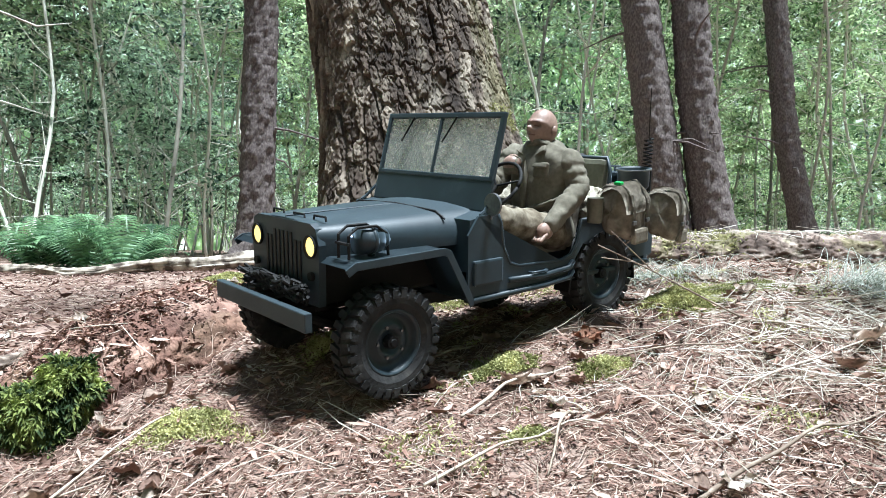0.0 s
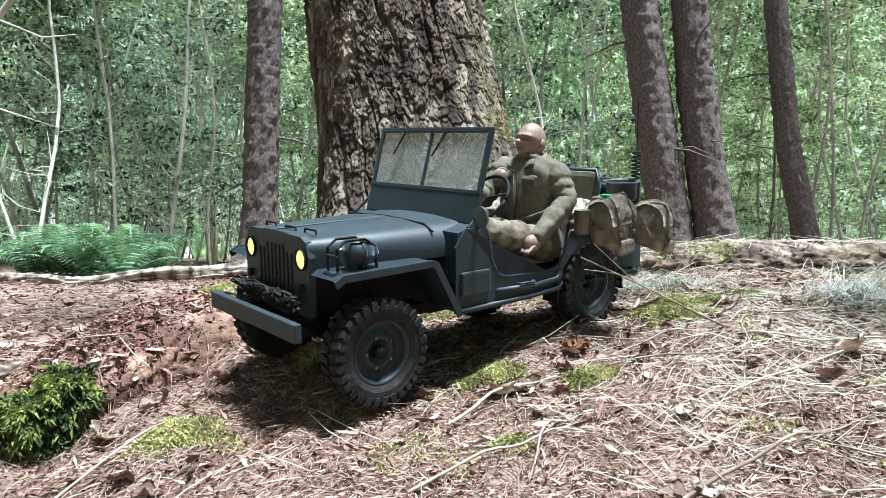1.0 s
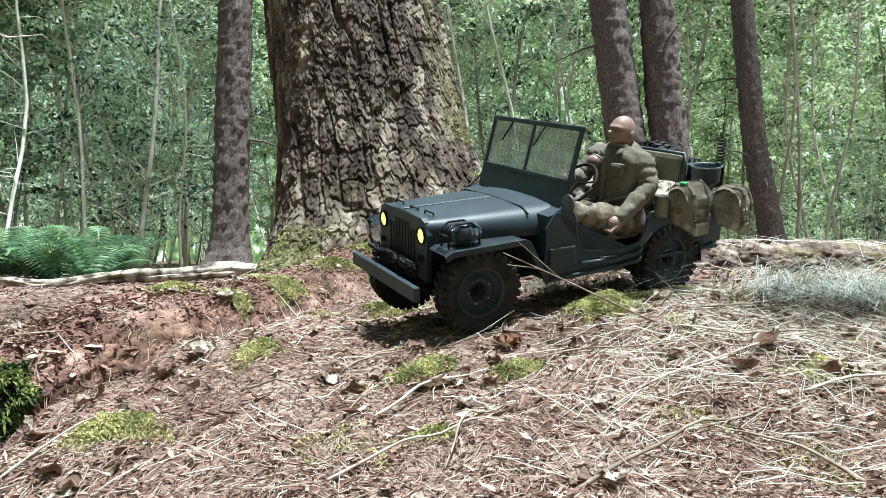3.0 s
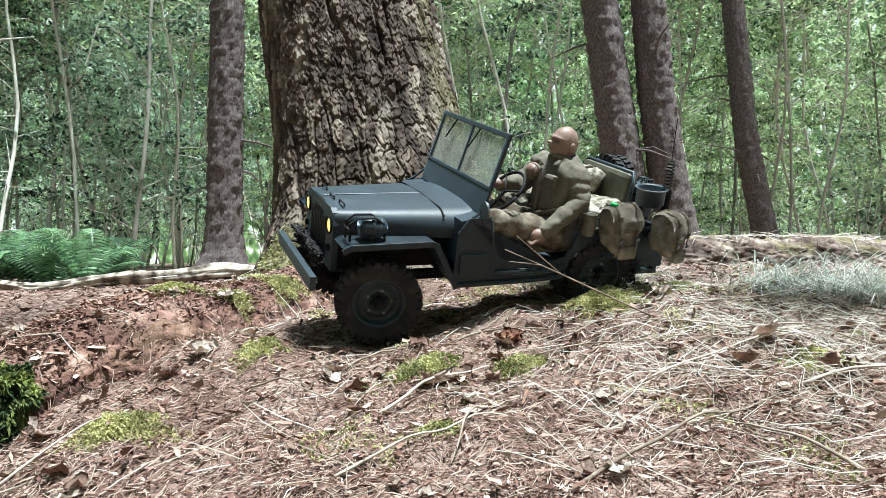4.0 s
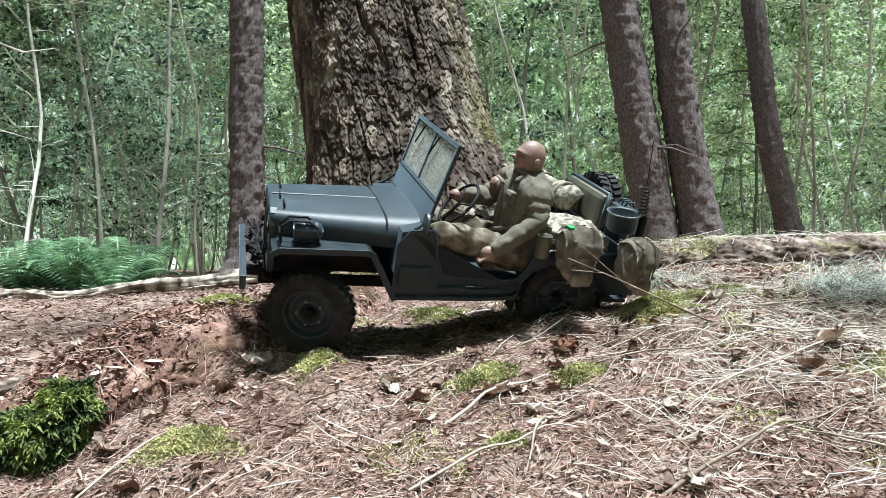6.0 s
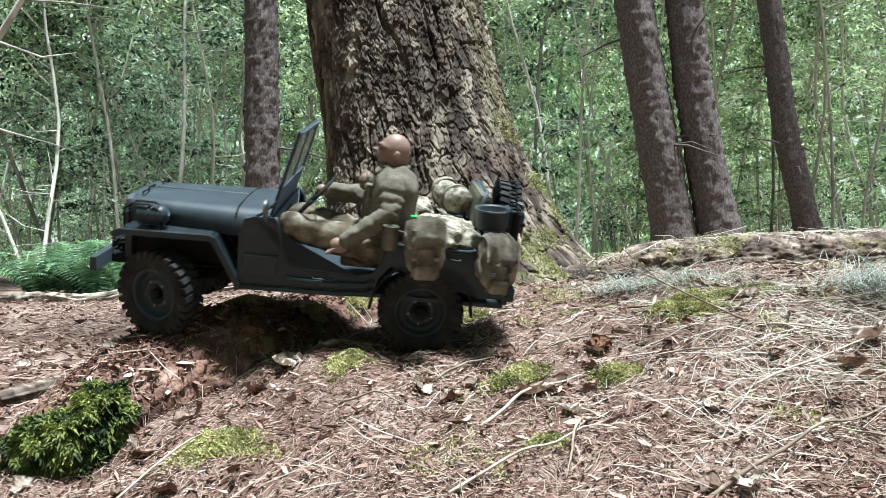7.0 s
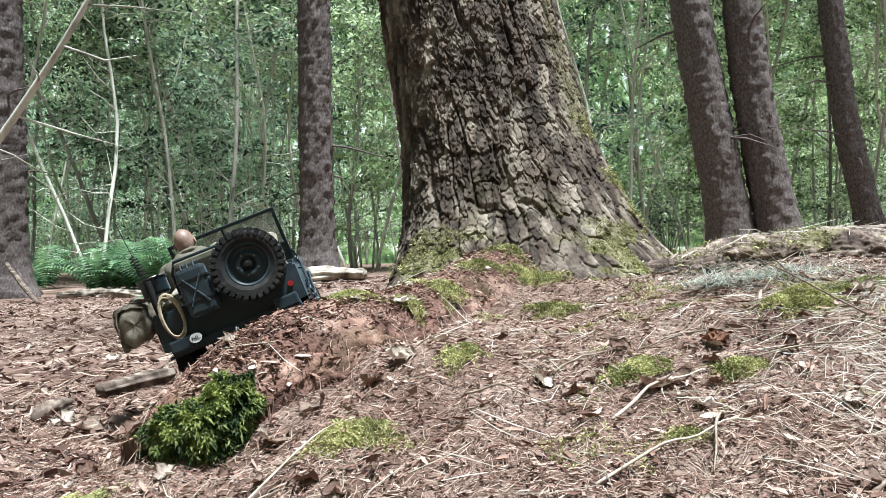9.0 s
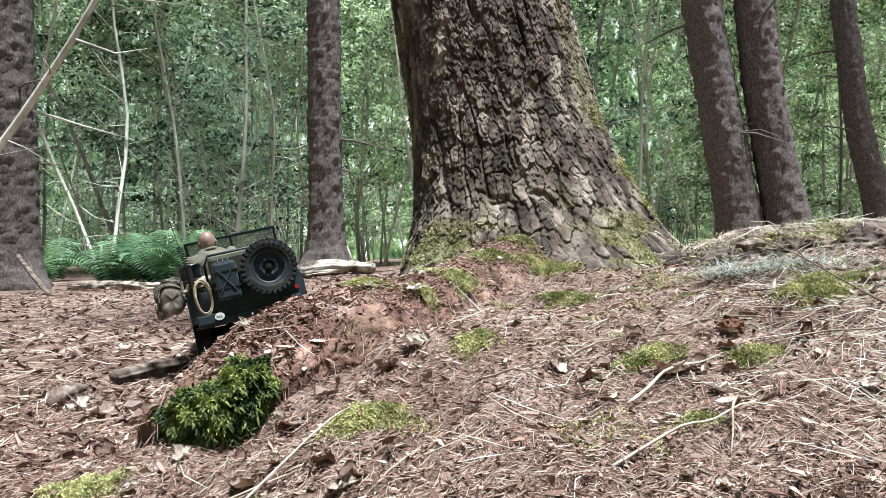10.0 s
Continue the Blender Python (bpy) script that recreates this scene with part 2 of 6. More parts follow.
def pane_material():
    m, n, l, b = nodes_of("dusty_pane")
    tr = n.new("ShaderNodeBsdfTransparent")
    tr.inputs[0].default_value = (0.86, 0.88, 0.86, 1)
    gl = n.new("ShaderNodeBsdfGlossy")
    gl.inputs["Roughness"].default_value = 0.12
    nz = n.new("ShaderNodeTexNoise")
    nz.inputs["Scale"].default_value = 30
    mr = n.new("ShaderNodeMapRange")
    mr.inputs[3].default_value, mr.inputs[4].default_value = 0.26, 0.50
    l.new(nz.outputs["Fac"], mr.inputs[0])
    b.inputs["Base Color"].default_value = (0.46, 0.47, 0.43, 1)
    b.inputs["Roughness"].default_value = 0.9
    one, two = n.new("ShaderNodeMixShader"), n.new("ShaderNodeMixShader")
    one.inputs[0].default_value = 0.10
    l.new(tr.outputs[0], one.inputs[1])
    l.new(gl.outputs[0], one.inputs[2])
    l.new(mr.outputs[0], two.inputs[0])
    l.new(one.outputs[0], two.inputs[1])
    l.new(b.outputs[0], two.inputs[2])
    l.new(two.outputs[0], n["Material Output"].inputs[0])
    return m


M_PANE = pane_material()

# ---------- mesh helpers ----------
def link_mesh(name, me, material, parent=None, label="", smooth=False):
    for k in (material if isinstance(material, (list, tuple)) else [material]):
        me.materials.append(k)
    if smooth:
        me.polygons.foreach_set("use_smooth", [True] * len(me.polygons))
    ob = new(name, me)
    ob.parent = parent
    return tagged(ob, label)


def part(name, bm, material, parent=None, label="", smooth=False):
    me = bpy.data.meshes.new(name)
    bm.normal_update()
    bm.to_mesh(me)
    bm.free()
    return link_mesh(name, me, material, parent, label, smooth)


def from_arrays(name, verts, faces, material, parent=None, label="", smooth=False):
    me = bpy.data.meshes.new(name)
    me.from_pydata(np.asarray(verts).tolist(), [], faces if isinstance(faces, list) else faces.tolist())
    me.update()
    return link_mesh(name, me, material, parent, label, smooth)


def thing(name, label, category, group="", kind="", m=None):
    ob = tagged(new(name), label, category, group, kind)
    ob.empty_display_size = 0.05
    if m is not None:
        ob.matrix_basis = m
    return ob


def box(bm, centre, size, bevel=0.0, turn=(0, 0, 0)):
    got = bmesh.ops.create_cube(bm, size=1.0, matrix=pose(*centre, *turn) @ Matrix.Diagonal((*size, 1)))
    if bevel:
        edges = {e for v in got["verts"] for e in v.link_edges}
        bmesh.ops.bevel(bm, geom=list(edges), offset=bevel, segments=2, profile=0.6, affect="EDGES")
    return bm


def rod(bm, a, b, r, r2=None, seg=12):
    a, b = Vector(a), Vector(b)
    d = b - a
    m = Matrix.Translation((a + b) / 2) @ d.to_track_quat("Z", "Y").to_matrix().to_4x4()
    bmesh.ops.create_cone(bm, cap_ends=True, segments=seg, radius1=r, radius2=r if r2 is None else r2, depth=d.length, matrix=m)
    return bm


def ball(bm, c, r, seg=14):
    r = (r, r, r) if isinstance(r, (int, float)) else r
    bmesh.ops.create_uvsphere(bm, u_segments=seg, v_segments=max(6, seg // 2), radius=1, matrix=Matrix.Translation(c) @ Matrix.Diagonal((*r, 1)))
    return bm


def tube(bm, pts, r, seg=8):
    """A round pipe along points; r is one radius or one for each point."""
    pts = [Vector(p) for p in pts]
    rs = [float(k) for k in r] if isinstance(r, (list, tuple)) else [float(r)] * len(pts)
    rings, side = [], None
    for k, p in enumerate(pts):
        d = (pts[min(k + 1, len(pts) - 1)] - pts[max(k - 1, 0)]).normalized()
        if side is None:
            side = d.orthogonal().normalized()
        side = (side - d * side.dot(d)).normalized()
        up = d.cross(side)
        rings.append([bm.verts.new(p + rs[k] * (math.cos(2 * math.pi * j / seg) * side + math.sin(2 * math.pi * j / seg) * up)) for j in range(seg)])
    for a, b in zip(rings, rings[1:]):
        for j in range(seg):
            bm.faces.new((a[j], a[(j + 1) % seg], b[(j + 1) % seg], b[j]))
    bm.faces.new(rings[0][::-1])
    bm.faces.new(rings[-1])
    return bm


def plate(bm, outline, y0, y1):
    """An outline in the x-z plane given depth from y0 to y1."""
    a = [bm.verts.new((x, y0, z)) for x, z in outline]
    b = [bm.verts.new((x, y1, z)) for x, z in outline]
    fa, fb = bm.faces.new(a), bm.faces.new(b[::-1])
    for k in range(len(a)):
        j = (k + 1) % len(a)
        bm.faces.new((a[j], a[k], b[k], b[j]))
    bmesh.ops.triangulate(bm, faces=[fa, fb])
    bmesh.ops.recalc_face_normals(bm, faces=bm.faces[:])
    return bm


def turned(bm, profile, seg=40):
    """A profile of (radius, y) turned round the y axis."""
    rings = [[bm.verts.new((r * math.cos(2 * math.pi * j / seg), y, r * math.sin(2 * math.pi * j / seg))) for j in range(seg)] for r, y in profile]
    for a, b in zip(rings, rings[1:]):
        for j in range(seg):
            bm.faces.new((a[j], a[(j + 1) % seg], b[(j + 1) % seg], b[j]))
    bmesh.ops.recalc_face_normals(bm, faces=bm.faces[:])
    return bm


def smooth_step(a, b, v):
    s = np.clip((v - a) / (b - a), 0, 1)
    return s * s * (3 - 2 * s)


def lumps(x, y, size, seed=0):
    """Smooth value noise on a plane, -1 to 1, for arrays."""
    gx, gy = np.asarray(x) / size + 100.3 + seed * 17.7, np.asarray(y) / size + 57.1 + seed * 9.3
    ix, iy = np.floor(gx).astype(int), np.floor(gy).astype(int)
    fx, fy = gx - ix, gy - iy
    fx, fy = fx * fx * (3 - 2 * fx), fy * fy * (3 - 2 * fy)
    h = lambda i, j: np.modf(np.abs(np.sin(i * 127.1 + j * 311.7 + seed * 74.7) * 43758.5453))[0]
    return 2 * ((h(ix, iy) * (1 - fx) + h(ix + 1, iy) * fx) * (1 - fy) + (h(ix, iy + 1) * (1 - fx) + h(ix + 1, iy + 1) * fx) * fy) - 1


def cells(u, v, wide, tall, wrap, seed):
    """Flakes: for points on a surface (u round, v up) the distance to the nearest and next flake centre, the flake's number 0 to 1 and the offset from its centre."""
    gu, gv = u / wide, v / tall
    iu, iv = np.floor(gu).astype(int), np.floor(gv).astype(int)
    f1, f2 = np.full(u.shape, 9.0), np.full(u.shape, 9.0)
    idn, ov = np.zeros(u.shape), np.zeros(u.shape)
    h = lambda i, j, k: np.modf(np.abs(np.sin(np.mod(i, wrap) * 12.9898 + j * 78.233 + k * 37.719 + seed) * 43758.5453))[0]
    for a in (-1, 0, 1):
        for b in (-1, 0, 1):
            ci, cj = iu + a, iv + b
            pu, pv = ci + 0.15 + 0.7 * h(ci, cj, 1), cj + 0.15 + 0.7 * h(ci, cj, 2)
            d = (np.abs(gu - pu) ** 3 + np.abs(gv - pv) ** 3) ** (1 / 3)
            near = d < f1
            f2 = np.where(near, f1, np.minimum(f2, d))
            idn, ov = np.where(near, h(ci, cj, 3), idn), np.where(near, gv - pv, ov)
            f1 = np.where(near, d, f1)
    return f1, f2, idn, ov

# ---------- ground ----------
# spine of the surface root: x, y, z of its middle, radius
ROOT = np.array([(-0.05, 1.66, 0.075, 0.165), (-0.115, 1.46, 0.043, 0.142), (-0.198, 1.28, 0.037, 0.116), (-0.279, 1.11, 0.026, 0.109), (-0.337, 1.01, 0.022, 0.106), (-0.386, 0.93, 0.008, 0.100), (-0.43, 0.865, -0.024, 0.091), (-0.49, 0.79, -0.07, 0.070)])


def resample(p, n):
    p = np.asarray(p, float)
    s = np.linspace(0, len(p) - 1.001, n)
    i = s.astype(int)
    f = (s - i)[:, None]
    a, b, c, d = p[np.maximum(i - 1, 0)], p[i], p[i + 1], p[np.minimum(i + 2, len(p) - 1)]
    return 0.5 * (2 * b + (c - a) * f + (2 * a - 5 * b + 4 * c - d) * f ** 2 + (3 * b - a - 3 * c + d) * f ** 3)


ROOT_FINE = resample(ROOT, 60)


def root_top(x, y):
    """Height of the root's upper side, -9 where there is none."""
    x, y = np.asarray(x, float), np.asarray(y, float)
    out = np.full(x.shape, -9.0)
    for cx, cy, cz, r in ROOT_FINE:
        d2 = (x - cx) ** 2 + (y - cy) ** 2
        out = np.maximum(out, np.where(d2 < r * r, cz + np.sqrt(np.maximum(r * r - d2, 0)), -9))
    return out


def ground_plain(x, y):
    x, y = np.asarray(x, float), np.asarray(y, float)
    near = 0.035 + 0.11 * (np.clip(x, -0.7, 0.5) - 0.07) + 0.25 * (np.clip(y, -0.5, 0.95) - 0.75) + 0.06 * (np.clip(y, 0.95, 1.35) - 0.95) - 0.10 * (np.clip(y, 1.4, 1.6) - 1.4)
    near = near + 0.013 * np.exp(-((x + 0.05) ** 2 + (y - 0.76) ** 2) / 0.008) + 0.018 * np.exp(-((x + 0.17) ** 2 + (y - 0.92) ** 2) / 0.01)
    # soil heaped against the foot of the big tree
    near = near + 0.050 * np.exp(-((x + 0.03) ** 2 / 0.035 + (y - 1.46) ** 2 / 0.035))
    left = -0.055 + 0.018 * (np.clip(y, 0.9, 6) - 1.4) + 0.055 * np.clip(x + 2.3, 0, 2.2) * smooth_step(2.4, 4.6, y)
    # the line of the root parts the bank from the lower path
    side = (x + 0.36) * 0.82 - (y - 1.05) * 0.57
    w = smooth_step(-0.10, 0.07, side)
    w = np.where(y > 1.5, smooth_step(-0.52, 0.1, x + 0.1), w)
    z = left * (1 - w) + near * w
    far = smooth_step(6, 12, np.hypot(x, y))
    return z * (1 - far) + 0.12 * far


def ground(x, y):
    z = ground_plain(x, y)
    fade = smooth_step(9, 4, np.hypot(x, y))
    return z + fade * (0.012 * lumps(x, y, 0.13, 1) + 0.0085 * lumps(x, y, 0.045, 2) + 0.0035 * lumps(x, y, 0.018, 3))


def spaced(lo, hi, step, out_lo, out_hi):
    mid = list(np.arange(lo, hi, step))
    a, s, p = [], step, lo
    while p > out_lo:
        s *= 1.18
        p -= s
        a.append(p)
    b, s, p = [], step, mid[-1]
    while p < out_hi:
        s *= 1.18
        p += s
        b.append(p)
    return np.array(a[::-1] + mid + b)


def build_ground():
    xs, ys = spaced(-1.3, 1.15, 0.0105, -600, 600), spaced(0.42, 1.9, 0.0105, -600, 600)
    gx, gy = np.meshgrid(xs, ys)
    gz = ground(gx, gy)
    nx, ny = len(xs), len(ys)
    v = np.stack([gx.ravel(), gy.ravel(), gz.ravel()], 1)
    i = (np.arange(ny - 1)[:, None] * nx + np.arange(nx - 1)[None]).ravel()
    f = np.stack([i, i + 1, i + nx + 1, i + nx], 1)
    ob = from_arrays("ground", v, f, M_EARTH, smooth=True)
    tagged(ob, "reddish brown forest soil under needles and dry leaves", "forest floor", kind="structure")


build_ground()

# ---------- the big tree ----------
def flake_attribute(me, flake, moss):
    at = me.color_attributes.new("flake", "FLOAT_COLOR", "POINT")
    col = np.ones((len(me.vertices), 4), np.float32)
    col[:, 0], col[:, 1], col[:, 2] = flake, moss, 0
    at.data.foreach_set("color", col.ravel())


def bark_tube(name, spine, along, around, seed, material, parent, label, mossy, grain=1.0):
    """A lying limb with flaked bark; spine rows are x, y, z, radius."""
    p = resample(spine, along)
    a = np.linspace(0, 2 * math.pi, around + 1)[:-1]
    dirs = np.gradient(p[:, :3], axis=0)
    dirs /= np.linalg.norm(dirs, axis=1)[:, None]
    side = np.cross(dirs, [0, 0, 1.0])
    side /= np.linalg.norm(side, axis=1)[:, None]
    up = np.cross(side, dirs)
    s = np.cumsum(np.r_[0, np.linalg.norm(np.diff(p[:, :3], axis=0), axis=1)])
    A, S = np.meshgrid(a, s)
    uu, vv = A * 0.08, S
    wu, wv = uu + 0.004 * lumps(uu, vv, 0.02, 11 + seed), vv + 0.005 * lumps(uu, vv, 0.02, 17 + seed)
    # peeling plates lie along the limb in two layers, their lower edges proud
    wu, wv = wu + 0.0022 * lumps(uu, vv, 0.007, 18 + seed), wv + 0.003 * lumps(uu, vv, 0.008, 19 + seed)
    f1, f2, idn, ov = cells(wu, wv, 0.08 * 2 * math.pi / 26, 0.044 * grain, 26, seed)
    g1, g2, idm, ow = cells(wu, wv, 0.08 * 2 * math.pi / 72, 0.015 * grain, 72, seed + 5)
    plates = smooth_step(0.02, 0.07, f2 - f1)
    scales = smooth_step(0.02, 0.07, g2 - g1)
    rr = p[:, 3][:, None] + 0.0042 * plates * (0.1 + 1.1 * idn) - 0.0034 * ov * plates + 0.0028 * scales * (0.1 + 1.3 * idm) - 0.0030 * ow * scales
    rr = rr + 0.006 * lumps(uu, vv, 0.11, 12 + seed) + 0.0015 * lumps(uu, vv, 0.03, 16 + seed) + 0.0006 * lumps(uu, vv * 0.4, 0.004, 13) - 0.005
    v = p[:, None, :3] + rr[..., None] * (np.cos(A)[..., None] * side[:, None] + np.sin(A)[..., None] * up[:, None])
    n, k = len(p), len(a)
    ii, jj = np.meshgrid(np.arange(n - 1), np.arange(k), indexing="ij")
    q = np.stack([ii * k + jj, ii * k + (jj + 1) % k, (ii + 1) * k + (jj + 1) % k, (ii + 1) * k + jj], -1).reshape(-1, 4)
    ob = from_arrays(name, v.reshape(-1, 3), q.tolist() + [list(range((n - 1) * k, n * k)), list(range(k))[::-1]], material, parent, label, smooth=True)
    ms = smooth_step(0.25, 0.7, lumps(uu, vv, 0.06, 14 + seed) + 0.5 * lumps(uu, vv, 0.02, 15 + seed)) * mossy * np.clip(np.sin(A) + 0.2, 0, 1) * 0.8
    flake_attribute(ob.data, (0.5 * idn + 0.5 * idm).ravel(), ms.ravel())
    return ob


def moss_tufts(name, points, normals, size, material, label, category, parent=None):
    """Many short curved sprigs standing on a surface: one object of stuff."""
    n = len(points)
    rng = np.random.default_rng(len(points) + 5)
    dirs = normals * 0.9 + rng.normal(0, 0.55, (n, 3))
    dirs /= np.linalg.norm(dirs, axis=1)[:, None]
    sid = np.cross(dirs, rng.normal(0, 1, (n, 3)))
    sid /= np.linalg.norm(sid, axis=1)[:, None]
    L = size * rng.uniform(0.6, 1.4, n)[:, None]
    w = L * 0.085
    mid = points + dirs * L * 0.5 + rng.normal(0, 0.1, (n, 3)) * L
    tip = points + dirs * L + np.array([0, 0, -0.25]) * L
    v = np.concatenate([points - sid * w, points + sid * w, mid + sid * w * 1.5, mid - sid * w * 1.5, tip])
    k = np.arange(n)
    f = np.stack([k, k + n, k + 2 * n, k + 3 * n], 1).tolist() + np.stack([k + 3 * n, k + 2 * n, k + 4 * n], 1).tolist()
    return tagged(from_arrays(name, v, f, material, parent), label, category, kind="stuff")


def build_big_tree():
    tree = thing("large_tree", "large old tree with thick flaking grey-brown bark and mossy foot", "tree")
    # trunk: dense on the side that is seen, coarse behind and above
    th = np.concatenate([np.linspace(-math.pi, 0.30, 640), np.linspace(0.30, math.pi, 50)[1:-1]])
    zz = np.concatenate([np.linspace(-0.02, 1.0, 420), np.linspace(1.05, 7.0, 60)[1:]])
    T, Z = np.meshgrid(th, zz)
    front = np.clip(0.5 - 0.5 * np.sin(T), 0, 1)
    right = np.clip(0.5 + 0.5 * np.cos(T), 0, 1)
    flare = 0.42 + 0.58 * np.clip(0.55 * front + 0.75 * right, 0, 1)
    zc = np.maximum(Z, 0.0)
    r = 0.229 - 0.012 * np.clip(Z - 0.6, 0, 7) + 0.29 * flare * np.exp(-(zc - 0.06) / 0.19)
    r = r * (1 + 0.05 * np.exp(-(zc - 0.1) / 0.25) * (np.sin(5 * T + 0.6) + 0.6 * np.sin(3 * T + 2.0)))
    u = (T + math.pi) * 0.26
    vv = Z + 0.008 * lumps(u * 2, Z, 0.03, 4)
    uu = u + 0.006 * lumps(u, Z * 2, 0.03, 5)
    uu = uu + 0.006 * lumps(u, Z * 0.6, 0.05, 21)
    vv = vv + 0.006 * lumps(u, Z, 0.02, 22)
    # upright plates parted by deep furrows, each broken into thin flakes
    uu = uu + 0.0030 * lumps(u, Z, 0.010, 29)
    vv = vv + 0.0045 * lumps(u, Z, 0.009, 30)
    f1, f2, idn, ov = cells(uu, vv, 1.6336 / 86, 0.075, 86, 1.7)
    g1, g2, idm, ow = cells(uu + 0.002 * lumps(u, Z, 0.005, 23), vv + 0.002 * lumps(u, Z, 0.005, 25), 1.6336 / 200, 0.019, 200, 5.1)
    crack = smooth_step(0.02, 0.09, f2 - f1)
    small = smooth_step(0.02, 0.06, g2 - g1)
    fiss = smooth_step(0.02, 0.16, np.abs(lumps(u + 0.010 * lumps(u, Z, 0.06, 26), Z * 0.13, 0.032, 24)))
    d = 0.0070 * crack * (0.45 + 0.7 * idn) + 0.0095 * fiss - 0.0034 * ov * crack + 0.0024 * small * (0.05 + 1.2 * idm) * crack - 0.0026 * ow * small
    d += 0.006 * lumps(u, Z * 0.35, 0.09, 6) + 0.0008 * lumps(u, Z * 0.4, 0.004, 7) - 0.006
    r = r + d
    cx = -0.092 - 0.16 * (np.minimum(Z, 1.4) - 0.6) - 0.05 * np.maximum(Z - 1.4, 0)
    cy = 1.915 + 0.10 * (np.minimum(Z, 1.4) - 0.6)
    v = np.stack([(cx + r * np.cos(T)).ravel(), (cy + r * np.sin(T)).ravel(), Z.ravel()], 1)
    nx, ny = len(th), len(zz)
    i = (np.arange(ny - 1)[:, None] * nx + np.arange(nx - 1)[None]).ravel()
    j = np.arange(ny - 1) * nx
    f = np.concatenate([np.stack([i, i + 1, i + nx + 1, i + nx], 1), np.stack([j + nx - 1, j, j + nx, j + 2 * nx - 1], 1)])
    trunk = from_arrays("trunk", v, f, M_BARK, tree, smooth=True)
    # moss on the foot and up the weather side, in patches of its own
    patch = smooth_step(0.05, 0.55, lumps(u, Z, 0.07, 8) + 0.6 * lumps(u, Z, 0.022, 9))
    moss = np.clip(patch * (0.42 * np.exp(-np.maximum(Z - 0.2, 0) / 0.07) + 0.30 * smooth_step(0.75, 0.98, right) * smooth_step(-1.7, 0.2, -np.abs(T + 0.35))), 0, 0.9)
    flake_attribute(trunk.data, (0.62 * idn + 0.38 * idm).ravel(), moss.ravel())
    # living moss on those patches
    rng = np.random.default_rng(29)
    spots = np.flatnonzero((moss.ravel() > 0.12) & (Z.ravel() > 0.08) & (Z.ravel() < 0.55) & (T.ravel() < 0.2))
    spots = rng.choice(spots, min(9000, len(spots)), replace=False)
    spots = spots[rng.uniform(0, 0.45, len(spots)) < moss.ravel()[spots]]
    out = np.stack([np.cos(T.ravel()[spots]), np.sin(T.ravel()[spots]), np.full(len(spots), 0.5)], 1)
    moss_tufts("trunk_moss", v[spots] + rng.normal(0, 0.003, (len(spots), 3)), out / np.linalg.norm(out, axis=1)[:, None], 0.0085, M_MOSS, "yellow-green moss on the foot of the large tree", "moss")
    bark_tube("root", ROOT, 440, 270, 3.3, M_ROOT, tree, "thick surface root with worn reddish bark", 0.12)


build_big_tree()


def moss_patch(x, y, rx, ry, high, count, size, material, label, name="moss_cushion", on_root=False):
    rng = np.random.default_rng(int(abs(x * 1000) + abs(y * 777)) + count)
    r, a = np.sqrt(rng.uniform(0, 1, count)), rng.uniform(0, 2 * math.pi, count)
    r = r ** 1.25 * (0.8 + 0.25 * np.sin(3 * a + x * 40) + 0.2 * np.sin(7 * a + y * 30) + rng.normal(0, 0.12, count))
    px, py = x + rx * r * np.cos(a), y + ry * r * np.sin(a)
    base = ground(px, py)
    if on_root:
        base = np.maximum(base, root_top(px, py))
    dome = high * np.maximum(1 - r ** 2, 0) * (1 + 0.3 * lumps(px, py, 0.02, 3))
    nrm = np.stack([1.2 * high / rx * r * np.cos(a), 1.2 * high / ry * r * np.sin(a), np.ones(count)], 1)
    nrm /= np.linalg.norm(nrm, axis=1)[:, None]
    return moss_tufts(name, np.stack([px, py, base + dome], 1), nrm, size, material, label, "moss")


# the deep green cushion that hangs over the root's tip
def root_moss():
    rng = np.random.default_rng(4)
    n = 34000
    d = rng.normal(0, 1, (n, 3))
    d /= np.linalg.norm(d, axis=1)[:, None]
    d[:, 2] = np.where(d[:, 2] < -0.6, -d[:, 2], d[:, 2])
    lob = 1 + 0.28 * np.sin(d[:, 0] * 7 + 1) * np.sin(d[:, 2] * 6) + 0.18 * np.sin(d[:, 1] * 13 + d[:, 0] * 9) + rng.normal(0, 0.07, n)
    middles = np.array([(-0.446, 0.762, -0.004), (-0.424, 0.766, 0.006), (-0.398, 0.79, 0.018), (-0.458, 0.764, -0.026), (-0.412, 0.768, -0.020)])
    sizes = np.array([(0.032, 0.026, 0.026), (0.026, 0.026, 0.022), (0.026, 0.026, 0.034), (0.026, 0.022, 0.022), (0.024, 0.02, 0.028)])
    which = rng.choice(5, n, p=(0.28, 0.22, 0.24, 0.12, 0.14))
    p = middles[which] + d * sizes[which] * lob[:, None]
    # the sprigs hang outwards and down at the sides
    d = d + np.array([0, -0.25, -0.35]) * (1 - np.maximum(d[:, 2:], 0))
    d /= np.linalg.norm(d, axis=1)[:, None]
    moss_tufts("moss_cushion", p, d, 0.0086, M_MOSS_DEEP, "deep green shaggy moss cushion on the tip of the root", "moss")


